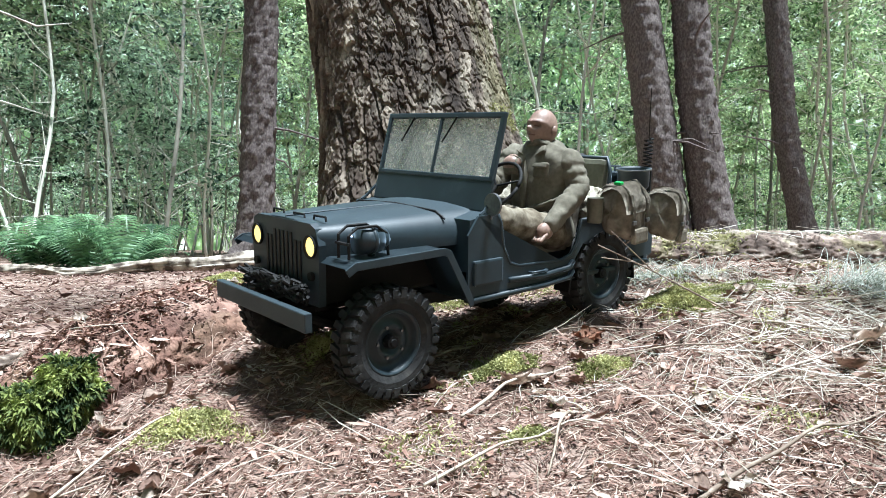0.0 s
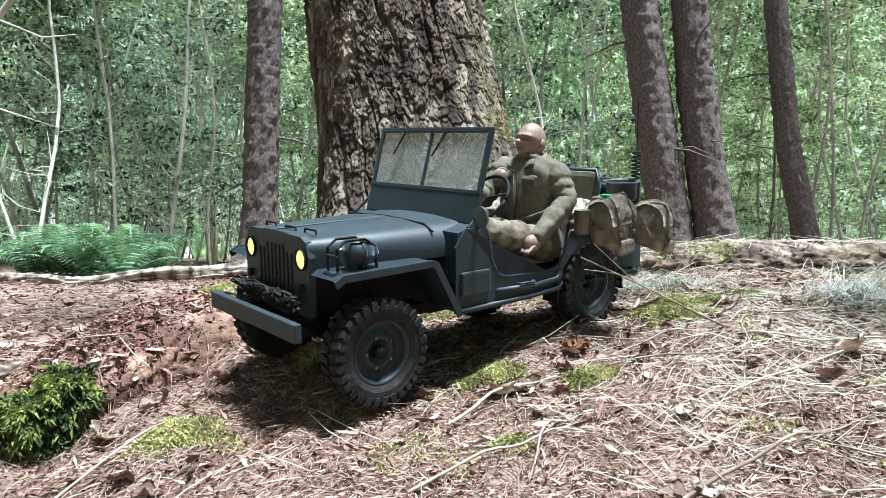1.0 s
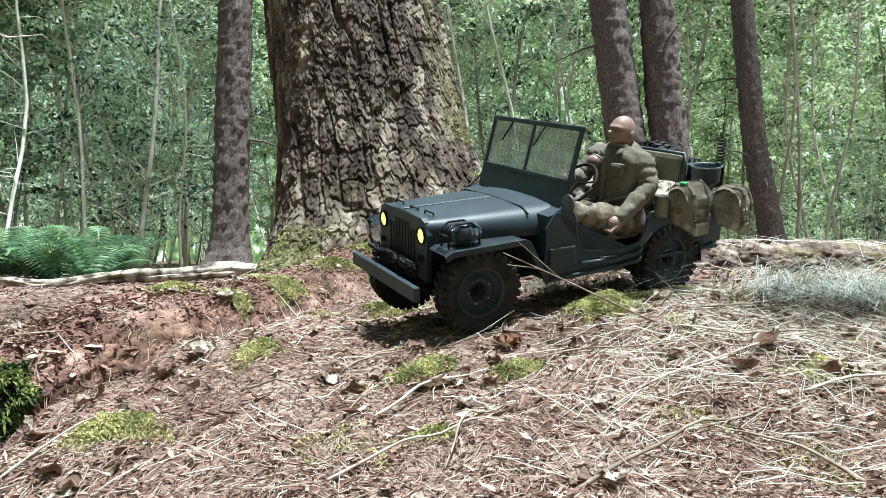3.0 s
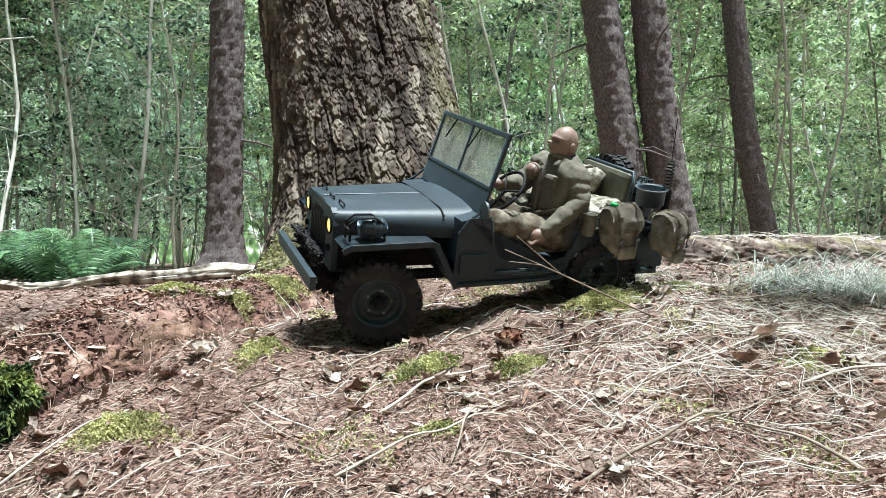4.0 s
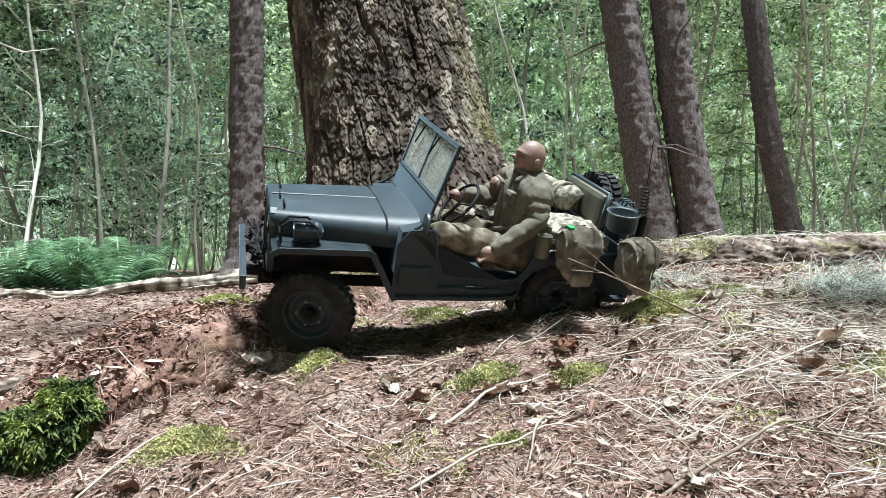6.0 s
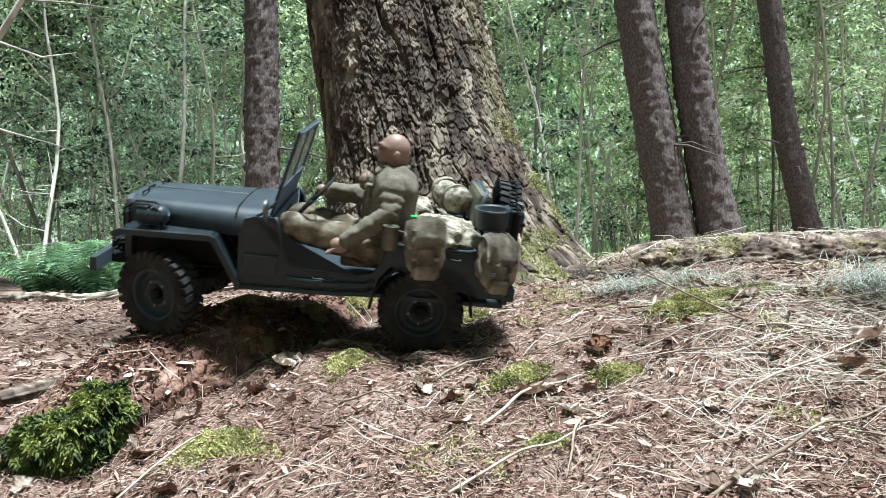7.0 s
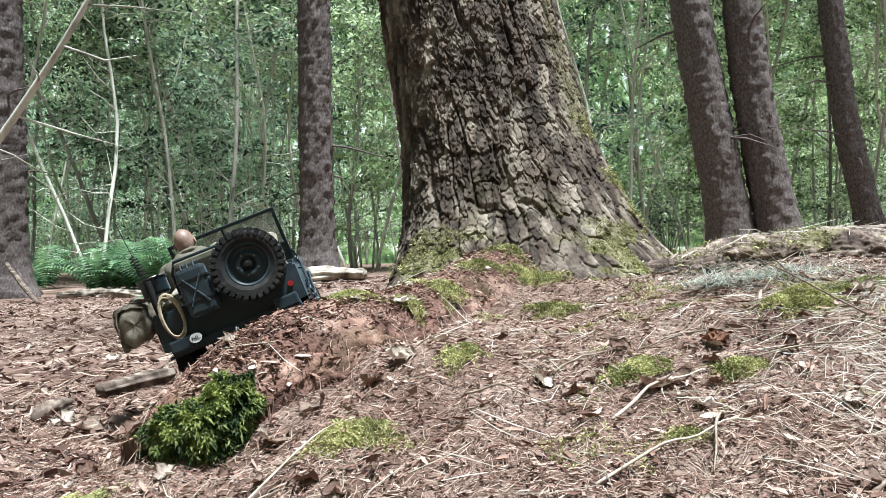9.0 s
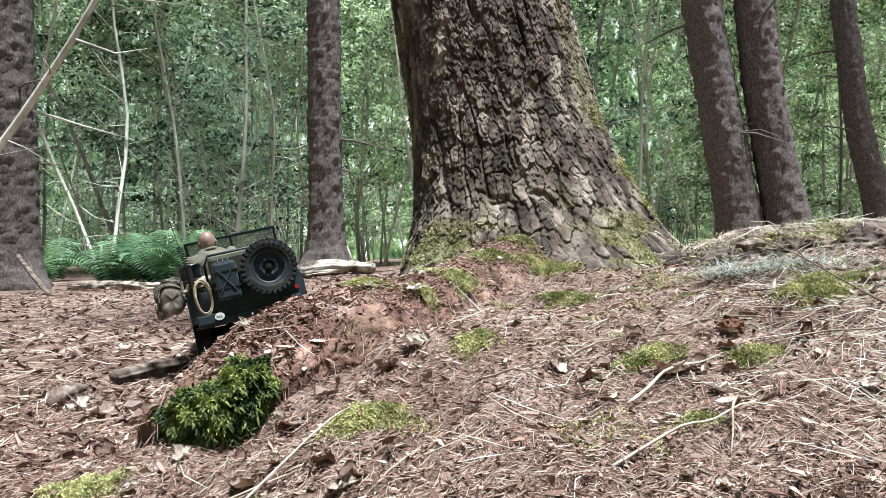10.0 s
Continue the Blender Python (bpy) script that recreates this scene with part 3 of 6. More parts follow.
root_moss()
M_OLIVE_MOSS = "yellow-green moss cushion among dry needles"
for x, y, rx, ry, hi, n in ((0.075, 0.812, 0.045, 0.03, 0.012, 1500), (0.185, 0.785, 0.03, 0.022, 0.01, 800), (0.325, 0.95, 0.06, 0.035, 0.02, 2200), (0.42, 1.02, 0.07, 0.05, 0.015, 1500), (-0.24, 0.715, 0.06, 0.025, 0.008, 1300), (-0.13, 0.87, 0.03, 0.04, 0.01, 900),
                            (0.09, 0.66, 0.022, 0.015, 0.006, 350), (-0.36, 0.60, 0.05, 0.03, 0.01, 800), (-0.52, 0.66, 0.05, 0.03, 0.015, 900), (0.50, 0.72, 0.05, 0.03, 0.008, 700), (0.2, 1.1, 0.05, 0.04, 0.01, 800), (0.02, 1.22, 0.06, 0.05, 0.012, 1000)):
    moss_patch(x, y, rx * 1.15, ry * 1.15, hi * 0.6, n * 3, 0.0062, M_MOSS, M_OLIVE_MOSS)
for x, y, rx, ry, hi, n in ((-0.315, 1.07, 0.055, 0.05, 0.012, 2200), (-0.24, 1.24, 0.05, 0.04, 0.006, 900), (-0.12, 1.4, 0.06, 0.05, 0.01, 1300), (0.0, 1.42, 0.07, 0.05, 0.012, 1800), (0.07, 1.50, 0.09, 0.05, 0.012, 1900), (0.17, 1.55, 0.06, 0.04, 0.01, 900), (-0.17, 1.22, 0.04, 0.05, 0.008, 900), (-0.05, 1.53, 0.06, 0.05, 0.01, 900), (-0.22, 1.10, 0.03, 0.03, 0.006, 700)):
    moss_patch(x, y, rx, ry, hi, n * 3, 0.006, M_MOSS, "thin yellow-green moss on the surface root", on_root=True)


def sparse_moss():
    rng = np.random.default_rng(63)
    x, y = rng.uniform(-0.25, 0.85, 80000), rng.uniform(0.50, 1.45, 80000)
    keep = lumps(x, y, 0.10, 31) + 0.7 * lumps(x, y, 0.035, 32) + 0.5 * (x - 0.4) + 0.5 * (y - 0.9) + rng.normal(0, 0.12, len(x)) > 0.44
    x, y = x[keep], y[keep]
    up = np.tile([0.0, 0.0, 1.0], (len(x), 1))
    moss_tufts("moss_film", np.stack([x, y, ground(x, y) + 0.003], 1), up, 0.0065, M_MOSS, "thin yellow-green moss spreading through the litter", "moss")


sparse_moss()


# ---------- standing trunks ----------
def standing_tree(x, y, z, r0, r1, lean_x, lean_y, label, bend=0.0, height=9.0):
    tree = thing("pine_tree", label, "tree", "standing trunks", m=pose(x, y, z))
    th = np.linspace(0, 2 * math.pi, 49)[:-1]
    zz = np.concatenate([np.linspace(-0.15, 2.6, 110), np.linspace(2.6, height, 25)[1:]])
    T, Z = np.meshgrid(th, zz)
    rad = r0 + (r1 - r0) * np.clip(Z / 2.6, 0, 1) + 0.55 * r0 * np.exp(-np.maximum(Z, 0) / 0.13) * (1 + 0.3 * np.sin(4 * T + x))
    f1, f2, idn, ov = cells((T + 9) * 0.13, Z, 0.0408, 0.07, 20, x)
    rad = rad + 0.012 * smooth_step(0, 0.3, f2 - f1) * (0.1 + 1.3 * idn) - 0.008 * ov + 0.006 * lumps(T, Z, 0.25, 2)
    cx = lean_x * Z + bend * np.sin(Z * 1.6)
    v = np.stack([(cx + rad * np.cos(T)).ravel(), (lean_y * Z + rad * np.sin(T)).ravel(), Z.ravel()], 1)
    nx, ny = len(th), len(zz)
    ii, jj = np.meshgrid(np.arange(ny - 1), np.arange(nx), indexing="ij")
    q = np.stack([ii * nx + jj, ii * nx + (jj + 1) % nx, (ii + 1) * nx + (jj + 1) % nx, (ii + 1) * nx + jj], -1).reshape(-1, 4)
    from_arrays("trunk", v, q, M_PINE, tree, smooth=True)
    rng = np.random.default_rng(int(abs(x) * 100))
    for k in range(7):
        h, a = rng.uniform(0.5, 3.2), rng.uniform(0, 6.28)
        c = Vector((lean_x * h + bend * math.sin(h * 1.6), lean_y * h, h))
        d = Vector((math.cos(a), math.sin(a), rng.uniform(-0.2, 0.3)))
        bm = bmesh.new()
        tube(bm, [c, c + d * (r0 + 0.12), c + d * (r0 + rng.uniform(0.2, 0.6)) + Vector((0, 0, -0.06))], [0.012, 0.008, 0.003], 6)
        part("dead_branch", bm, M_PINE, tree)
    return tree


standing_tree(-1.40, 5.2, 0.13, 0.122, 0.108, 0.012, 0.0, "straight dark pine trunk with a flared foot")
standing_tree(1.72, 5.45, 0.12, 0.155, 0.125, -0.14, 0.0, "dark leaning pine trunk, one of a close pair")
standing_tree(2.06, 5.4, 0.12, 0.150, 0.110, -0.13, 0.0, "grey-brown leaning pine trunk, one of a close pair", bend=-0.03)
standing_tree(3.25, 6.4, 0.12, 0.105, 0.085, -0.16, 0.0, "slim dark pine trunk, bent and leaning", bend=-0.05)
standing_tree(-3.72, 5.0, 0.03, 0.17, 0.15, 0.0, 0.0, "stout grey pine trunk beside the path")


def leaning_tree():
    """A thin dead tree that leans across the stout trunk by the path."""
    tree = thing("leaning_tree", "thin bare dead tree leaning across a stout trunk", "tree")
    bm = bmesh.new()
    spine = resample(np.array([(-4.2, 4.62, -0.1), (-3.75, 4.62, 0.72), (-3.33, 4.62, 1.27), (-2.89, 4.60, 1.86), (-2.45, 4.58, 2.6), (-2.2, 4.58, 3.6)]), 26)
    tube(bm, [tuple(p) for p in spine], [0.034 - 0.0009 * k for k in range(26)], 9)
    part("trunk", bm, M_SAPLING, tree, smooth=True)
    rng = np.random.default_rng(17)
    for k in range(9):
        p = spine[6 + 2 * k]
        e = p + np.array([rng.uniform(-0.1, 0.7), rng.uniform(-0.2, 0.2), rng.uniform(-0.25, 0.45)])
        m = (p + e) / 2 + rng.normal(0, 0.05, 3)
        bm = bmesh.new()
        tube(bm, [tuple(p), tuple(m), tuple(e)], [0.009, 0.006, 0.002], 5)
        part("branch", bm, M_SAPLING, tree, smooth=True)


leaning_tree()


# ---------- undergrowth and woods ----------
def leaf_cloud(centres, count, spread, size, rng, droop=0.3):
    """Diamond-shaped leaves round twig ends, as arrays."""
    n = count * len(centres)
    c = np.repeat(centres, count, 0) + rng.normal(0, 1, (n, 3)) * spread
    nrm = rng.normal(0, 1, (n, 3)) + [0, 0, 0.9]
    nrm /= np.linalg.norm(nrm, axis=1)[:, None]
    a = np.cross(nrm, rng.normal(0, 1, (n, 3)))
    a /= np.linalg.norm(a, axis=1)[:, None]
    b = np.cross(nrm, a)
    L = size * rng.uniform(0.6, 1.3, n)[:, None]
    v = np.concatenate([c - a * L, c + b * L * 0.42 + nrm * L * 0.1, c + a * L, c - b * L * 0.42 + nrm * L * 0.1])
    k = np.arange(n)
    return v, np.stack([k, k + n, k + 2 * n, k + 3 * n], 1)


def sapling(seed, high, low, leaves, size, leaf_mat, label, group, trunk_r=0.022, spray=0.05, bark=M_SAPLING):
    rng = np.random.default_rng(seed)
    tree = thing("young_tree", label, "tree", group, m=pose(0, 200 + seed * 9, -60))
    lean = rng.normal(0, 0.07, 2)
    ph = rng.uniform(0, 6, 2)
    def stem(h):
        return Vector((lean[0] * h + 0.11 * math.sin(h * 1.1 + ph[0]) + 0.03 * math.sin(h * 3.1), lean[1] * h + 0.10 * math.sin(h * 0.9 + ph[1]), h))
    bm = bmesh.new()
    hs = np.linspace(-0.2, high, 16)
    tube(bm, [stem(h) for h in hs], [trunk_r * (1.15 - h / high) + 0.003 for h in hs], 7)
    tips = []
    for k in range(int(high * 6)):
        h = low + (high - low) * (k + rng.uniform(0, 1)) / (high * 6)
        a, up = rng.uniform(0, 6.28), rng.uniform(0.0, 0.6)
        ln = rng.uniform(0.35, 0.95) * (1.15 - 0.6 * h / high)
        d = Vector((math.cos(a), math.sin(a), up))
        p0 = stem(h)
        p1, p2 = p0 + d * ln * 0.5 + Vector((0, 0, 0.03)), p0 + d * ln
        tube(bm, [p0, p1, p2], [0.007, 0.005, 0.002], 4)
        tips += [tuple(p1), tuple(p2), tuple(p0 + d * ln * 0.75 + Vector(rng.normal(0, 0.08, 3)))]
    for k in range(int(low * 7)):
        h, a = rng.uniform(0.3, low + 0.4), rng.uniform(0, 6.28)
        d = Vector((math.cos(a), math.sin(a), rng.uniform(-0.2, 0.7))) * rng.uniform(0.25, 0.7)
        p0 = stem(h)
        tube(bm, [p0, p0 + d * 0.5 + Vector(rng.normal(0, 0.03, 3)), p0 + d], [0.006, 0.004, 0.0015], 4)
    part("trunk", bm, bark, tree, smooth=True)
    v, f = leaf_cloud(np.array(tips), max(1, leaves // len(tips)), np.array([0.105, 0.105, spray]), size, rng)
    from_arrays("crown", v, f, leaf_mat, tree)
    return tree


def bush(seed, leaves, size, mat):
    rng = np.random.default_rng(seed)
    ob = thing("shrub", "leafy green shrub with bare thin stems", "shrub", "undergrowth", m=pose(0, 200 + seed * 9, -60))
    bm = bmesh.new()
    tips = []
    for k in range(11):
        a, s = rng.uniform(0, 6.28), rng.uniform(0.2, 0.75)
        h = rng.uniform(0.6, 1.7)
        e = Vector((math.cos(a) * s, math.sin(a) * s, h))
        m1 = Vector((e.x * 0.35, e.y * 0.35, h * 0.5))
        tube(bm, [(e.x * 0.05, e.y * 0.05, -0.1), m1, e], [0.008, 0.006, 0.002], 4)
        tips += [tuple(e), tuple(m1.lerp(e, 0.5)), tuple(e + Vector(rng.normal(0, 0.15, 3))), tuple(m1 + Vector(rng.normal(0, 0.12, 3)))]
    part("stem", bm, M_SAPLING, ob)
    v, f = leaf_cloud(np.array(tips), leaves // len(tips), np.array([0.16, 0.16, 0.12]), size, rng)
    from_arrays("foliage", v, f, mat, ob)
    return ob


def build_woods():
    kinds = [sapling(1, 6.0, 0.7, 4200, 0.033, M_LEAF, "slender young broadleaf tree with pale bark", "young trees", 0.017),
             sapling(2, 5.2, 0.4, 4200, 0.030, M_LEAF_SUNTONE, "slender young broadleaf tree with pale bark", "young trees", 0.013, 0.02),
             sapling(3, 7.0, 1.0, 4600, 0.035, M_LEAF_B, "tall thin tree with foliage coloured as if shaded", "young trees", 0.020),
             sapling(4, 6.4, 0.6, 4600, 0.033, M_LEAF_B, "tall thin tree with foliage coloured as if shaded", "young trees", 0.018, 0.014)]
    bare = [sapling(5, 6.5, 2.6, 1500, 0.04, M_LEAF, "thin pale young tree, bare below its crown", "young trees", 0.014, bark=M_PALE), sapling(6, 5.5, 2.2, 1300, 0.038, M_LEAF, "thin pale young tree, bare below its crown", "young trees", 0.0105, bark=M_PALE)]
    bushes = [bush(11, 900, 0.035, M_LEAF), bush(12, 900, 0.032, M_LEAF_B)]
    rng = np.random.default_rng(21)
    spots = []
    def place(lo, hi, n, gap):
        made = 0
        for _ in range(n * 40):
            if made >= n:
                break
            y = lo + (hi - lo) * rng.uniform(0, 1) ** 0.9
            x = rng.uniform(-1, 1) * (0.74 * y + 1.2)
            if all((x - a) ** 2 + (y - b) ** 2 > gap * gap for a, b in spots):
                spots.append((x, y))
                made += 1
                yield x, y
    # lighter-toned kinds go right, darker-toned left, to stand for sun and shade
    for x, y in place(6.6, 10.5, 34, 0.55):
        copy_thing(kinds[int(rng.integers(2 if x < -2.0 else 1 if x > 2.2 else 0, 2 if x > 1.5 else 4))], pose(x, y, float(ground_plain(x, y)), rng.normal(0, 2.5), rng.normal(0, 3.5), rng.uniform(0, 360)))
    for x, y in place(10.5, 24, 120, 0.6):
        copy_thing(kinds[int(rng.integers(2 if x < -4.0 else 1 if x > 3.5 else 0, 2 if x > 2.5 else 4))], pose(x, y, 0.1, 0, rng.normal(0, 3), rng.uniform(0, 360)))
    for x, y in place(7.2, 15, 46, 0.5):
        copy_thing(bushes[int(rng.integers(0, 2))], pose(x, y, float(ground_plain(x, y)), 0, 0, rng.uniform(0, 360)))
    for x, y in place(6.0, 11.5, 105, 0.22):
        copy_thing(bare[int(rng.integers(0, 2))], pose(x, y, float(ground_plain(x, y)), rng.normal(0, 3), rng.normal(0, 6), rng.uniform(0, 360)))
    # taller wood beside and behind the viewer: unseen, added to block low sky light
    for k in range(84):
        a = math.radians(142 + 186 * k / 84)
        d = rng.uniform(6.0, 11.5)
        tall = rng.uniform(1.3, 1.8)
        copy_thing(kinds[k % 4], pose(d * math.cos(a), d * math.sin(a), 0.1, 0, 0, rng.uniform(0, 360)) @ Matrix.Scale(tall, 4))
    for ob in kinds + bare + bushes:
        for o in list(ob.children_recursive) + [ob]:
            bpy.data.objects.remove(o)


build_woods()


def build_backdrop():
    n, h = 90, 17.0
    a = np.linspace(0, 2 * math.pi, n + 1)[:-1]
    v = np.concatenate([np.stack([30 * np.cos(a), 30 * np.sin(a), np.full(n, -0.5)], 1), np.stack([30 * np.cos(a), 30 * np.sin(a), h + 2.2 * np.sin(a * 11) + 1.5 * np.sin(a * 29)], 1)])
    k = np.arange(n)
    f = np.stack([k, (k + 1) % n, (k + 1) % n + n, k + n], 1)
    # the palest stop paints bright sky gaps among the far leaves
    m = surface("far_woods_glow", [(0.3, (0.015, 0.03, 0.012)), (0.48, (0.08, 0.14, 0.05)), (0.58, (0.20, 0.30, 0.11)), (0.66, (0.80, 0.86, 0.78))], scale=3.2, rough=0.95, bump=0.0, detail=10, stretch=(1, 1, 0.6), fine=4)
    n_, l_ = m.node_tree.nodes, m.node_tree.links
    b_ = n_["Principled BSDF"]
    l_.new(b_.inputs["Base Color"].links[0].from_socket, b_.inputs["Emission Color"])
    # no lamp: the backdrop glows in its own colours to brighten the distance
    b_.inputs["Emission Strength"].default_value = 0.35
    tagged(from_arrays("backdrop", v, f, m), "glowing backdrop painted as far green woods with pale sky gaps", "distance", kind="structure")


build_backdrop()


def fern(seed):
    rng = np.random.default_rng(seed)
    ob = thing("fern", "lush green fern plant at the edge of the wood", "fern", "ferns", m=pose(0, 300 + seed * 9, -60))
    for k in range(10):
        a = 2 * math.pi * k / 10 + rng.normal(0, 0.3)
        L, rise = rng.uniform(0.30, 0.55), rng.uniform(0.15, 0.40)
        verts, faces = [], []
        d, sd = np.array([math.cos(a), math.sin(a), 0]), np.array([-math.sin(a), math.cos(a), 0])
        ss = np.linspace(0.10, 1, 24)
        for s in ss:
            c = d * L * s + np.array([0, 0, rise * math.sin(min(s * 2.3, 2.6)) * 1.1])
            verts += [c - sd * 0.003, c + sd * 0.003]
        for i in range(len(ss) - 1):
            faces.append([2 * i, 2 * i + 1, 2 * i + 3, 2 * i + 2])
            w = 0.13 * math.sin(math.pi * min(ss[i] + 0.12, 1)) ** 0.8 + 0.01
            for sg, o in ((-1, 0), (1, 1)):
                c0, c1 = verts[2 * i + o], verts[2 * i + 2 + o]
                k = len(verts)
                drop = np.array([0, 0, -0.03 * w / 0.13])
                verts += [c0 + sg * sd * w * 0.5 + d * 0.002 + drop * 0.3, c0 + sg * sd * w + d * 0.022 + drop, c0 + (c1 - c0) * 0.5 + sg * sd * w * 0.5 + d * 0.005 + drop * 0.3, c0 + (c1 - c0) * 0.45]
                faces.append([2 * i + o, k, k + 1, k + 2, k + 3])
        from_arrays("frond", np.array(verts), faces, M_FERN, ob)
    return ob


def build_ferns():
    one, two = fern(1), fern(2)
    rng = np.random.default_rng(8)
    for k in range(12):
        x, y = rng.uniform(-3.4, -2.2), rng.uniform(5.1, 6.0)
        if k % 3 == 0:
            x, y = rng.uniform(-4.2, -1.8), rng.uniform(5.9, 7.0)
        copy_thing((one, two)[k % 2], pose(x, y, float(ground_plain(x, y)) - 0.03, 0, 0, rng.uniform(0, 360)))
    for ob in (one, two):
        for o in list(ob.children_recursive) + [ob]:
            bpy.data.objects.remove(o)


build_ferns()


# ---------- fallen wood ----------
def lying_log(name, pts, radii, mat, label, seed, rough=0.006):
    p = resample(np.array([(*a, r) for a, r in zip(pts, radii)]), 90)
    a = np.linspace(0, 2 * math.pi, 33)[:-1]
    dirs = np.gradient(p[:, :3], axis=0)
    dirs /= np.linalg.norm(dirs, axis=1)[:, None]
    side = np.cross(dirs, [0, 0, 1.0])
    side /= np.linalg.norm(side, axis=1)[:, None]
    up = np.cross(side, dirs)
    s = np.cumsum(np.r_[0, np.linalg.norm(np.diff(p[:, :3], axis=0), axis=1)])
    A, S = np.meshgrid(a, s)
    rr = p[:, 3][:, None] + rough * (lumps(A, S, 0.35, seed) + 0.8 * lumps(A * 1.0, S, 0.09, seed + 1) + 0.4 * lumps(A, S, 0.03, seed + 2))
    v = p[:, None, :3] + rr[..., None] * (np.cos(A)[..., None] * side[:, None] + np.sin(A)[..., None] * up[:, None])
    n, k = len(p), len(a)
    ii, jj = np.meshgrid(np.arange(n - 1), np.arange(k), indexing="ij")
    q = np.stack([ii * k + jj, ii * k + (jj + 1) % k, (ii + 1) * k + (jj + 1) % k, (ii + 1) * k + jj], -1).reshape(-1, 4)
    faces = q.tolist() + [list(range((n - 1) * k, n * k)), list(range(k))[::-1]]
    return tagged(from_arrays(name, v.reshape(-1, 3), faces, mat, smooth=True), label, "log")


LOG = np.array([(0.08, 1.68, 0.100, 0.045), (0.28, 1.60, 0.128, 0.050), (0.50, 1.60, 0.166, 0.060), (0.85, 1.64, 0.176, 0.06), (1.3, 1.72, 0.176, 0.057), (1.9, 1.8, 0.176, 0.05)])
tagged(bark_tube("fallen_log", LOG, 520, 150, 9.0, M_LOGBARK, None, "", 0.5, 1.6), "weathered brown fallen log with moss and straw on it", "log")


def log_moss():
    rng = np.random.default_rng(91)
    p = resample(LOG, 200)
    k = rng.integers(8, 150, 2600)
    k = k[(lumps(p[k, 0], p[k, 1], 0.09, 3) + rng.normal(0, 0.25, len(k))) > 0.05]
    a = rng.normal(2.3, 0.45, len(k))
    q = p[k, :3] + np.stack([np.zeros(len(k)), -np.cos(np.pi - a) * 1.0, np.sin(a)], 1) * (p[k, 3] + 0.004)[:, None] + rng.normal(0, 0.004, (len(k), 3)) * [3, 0.4, 0.4]
    nrm = np.stack([np.zeros(len(k)), np.cos(a), np.sin(a)], 1)
    moss_tufts("log_moss", q, nrm, 0.010, M_MOSS, "yellow-green moss along the top of the log", "moss")


log_moss()
def on_ground(x, y, up):
    return (x, y, float(ground_plain(x, y)) + up)
lying_log("birch_log", [on_ground(-3.1, 4.70, 0.02), on_ground(-2.65, 4.60, 0.03), on_ground(-2.3, 4.48, 0.022), on_ground(-1.9, 4.52, 0.05), on_ground(-1.5, 4.40, 0.045), on_ground(-1.2, 4.46, 0.06), on_ground(-0.9, 4.4, 0.04)], [0.024, 0.032, 0.03, 0.034, 0.042, 0.045, 0.035], M_BIRCH, "pale peeling birch log lying along the path", 41, 0.011)
lying_log("broken_branch", [on_ground(-0.845, 1.29, 0.016), on_ground(-0.815, 1.38, 0.018), on_ground(-0.79, 1.47, 0.016)], [0.015, 0.017, 0.015], M_LOG, "short brown broken branch on the path", 51, 0.003)
lying_log("broken_branch", [on_ground(-0.845, 1.10, 0.010), on_ground(-0.85, 1.15, 0.013), on_ground(-0.86, 1.21, 0.010)], [0.012, 0.015, 0.010], M_LOG, "grey splintered branch half sunk in litter", 55, 0.004)
lying_log("thin_branch", [on_ground(-3.4, 4.6, 0.25), on_ground(-3.0, 4.2, 0.1), on_ground(-2.75, 3.95, 0.02)], [0.012, 0.014, 0.01], M_LOG, "thin dead branch leaning on the forest floor", 58, 0.002)
lying_log("broken_branch", [on_ground(-0.86, 3.3, 0.02), on_ground(-0.80, 3.29, 0.022), on_ground(-0.73, 3.3, 0.02)], [0.022, 0.026, 0.02], M_BIRCH, "pale weathered branch on the path", 61, 0.004)

# ---------- the model jeep (x ahead, y to its left, z up; origin on the ground under the rear axle) ----------
WHEEL_R = 0.0565
RS = 0.93      # radial size of the tyres against the full profile


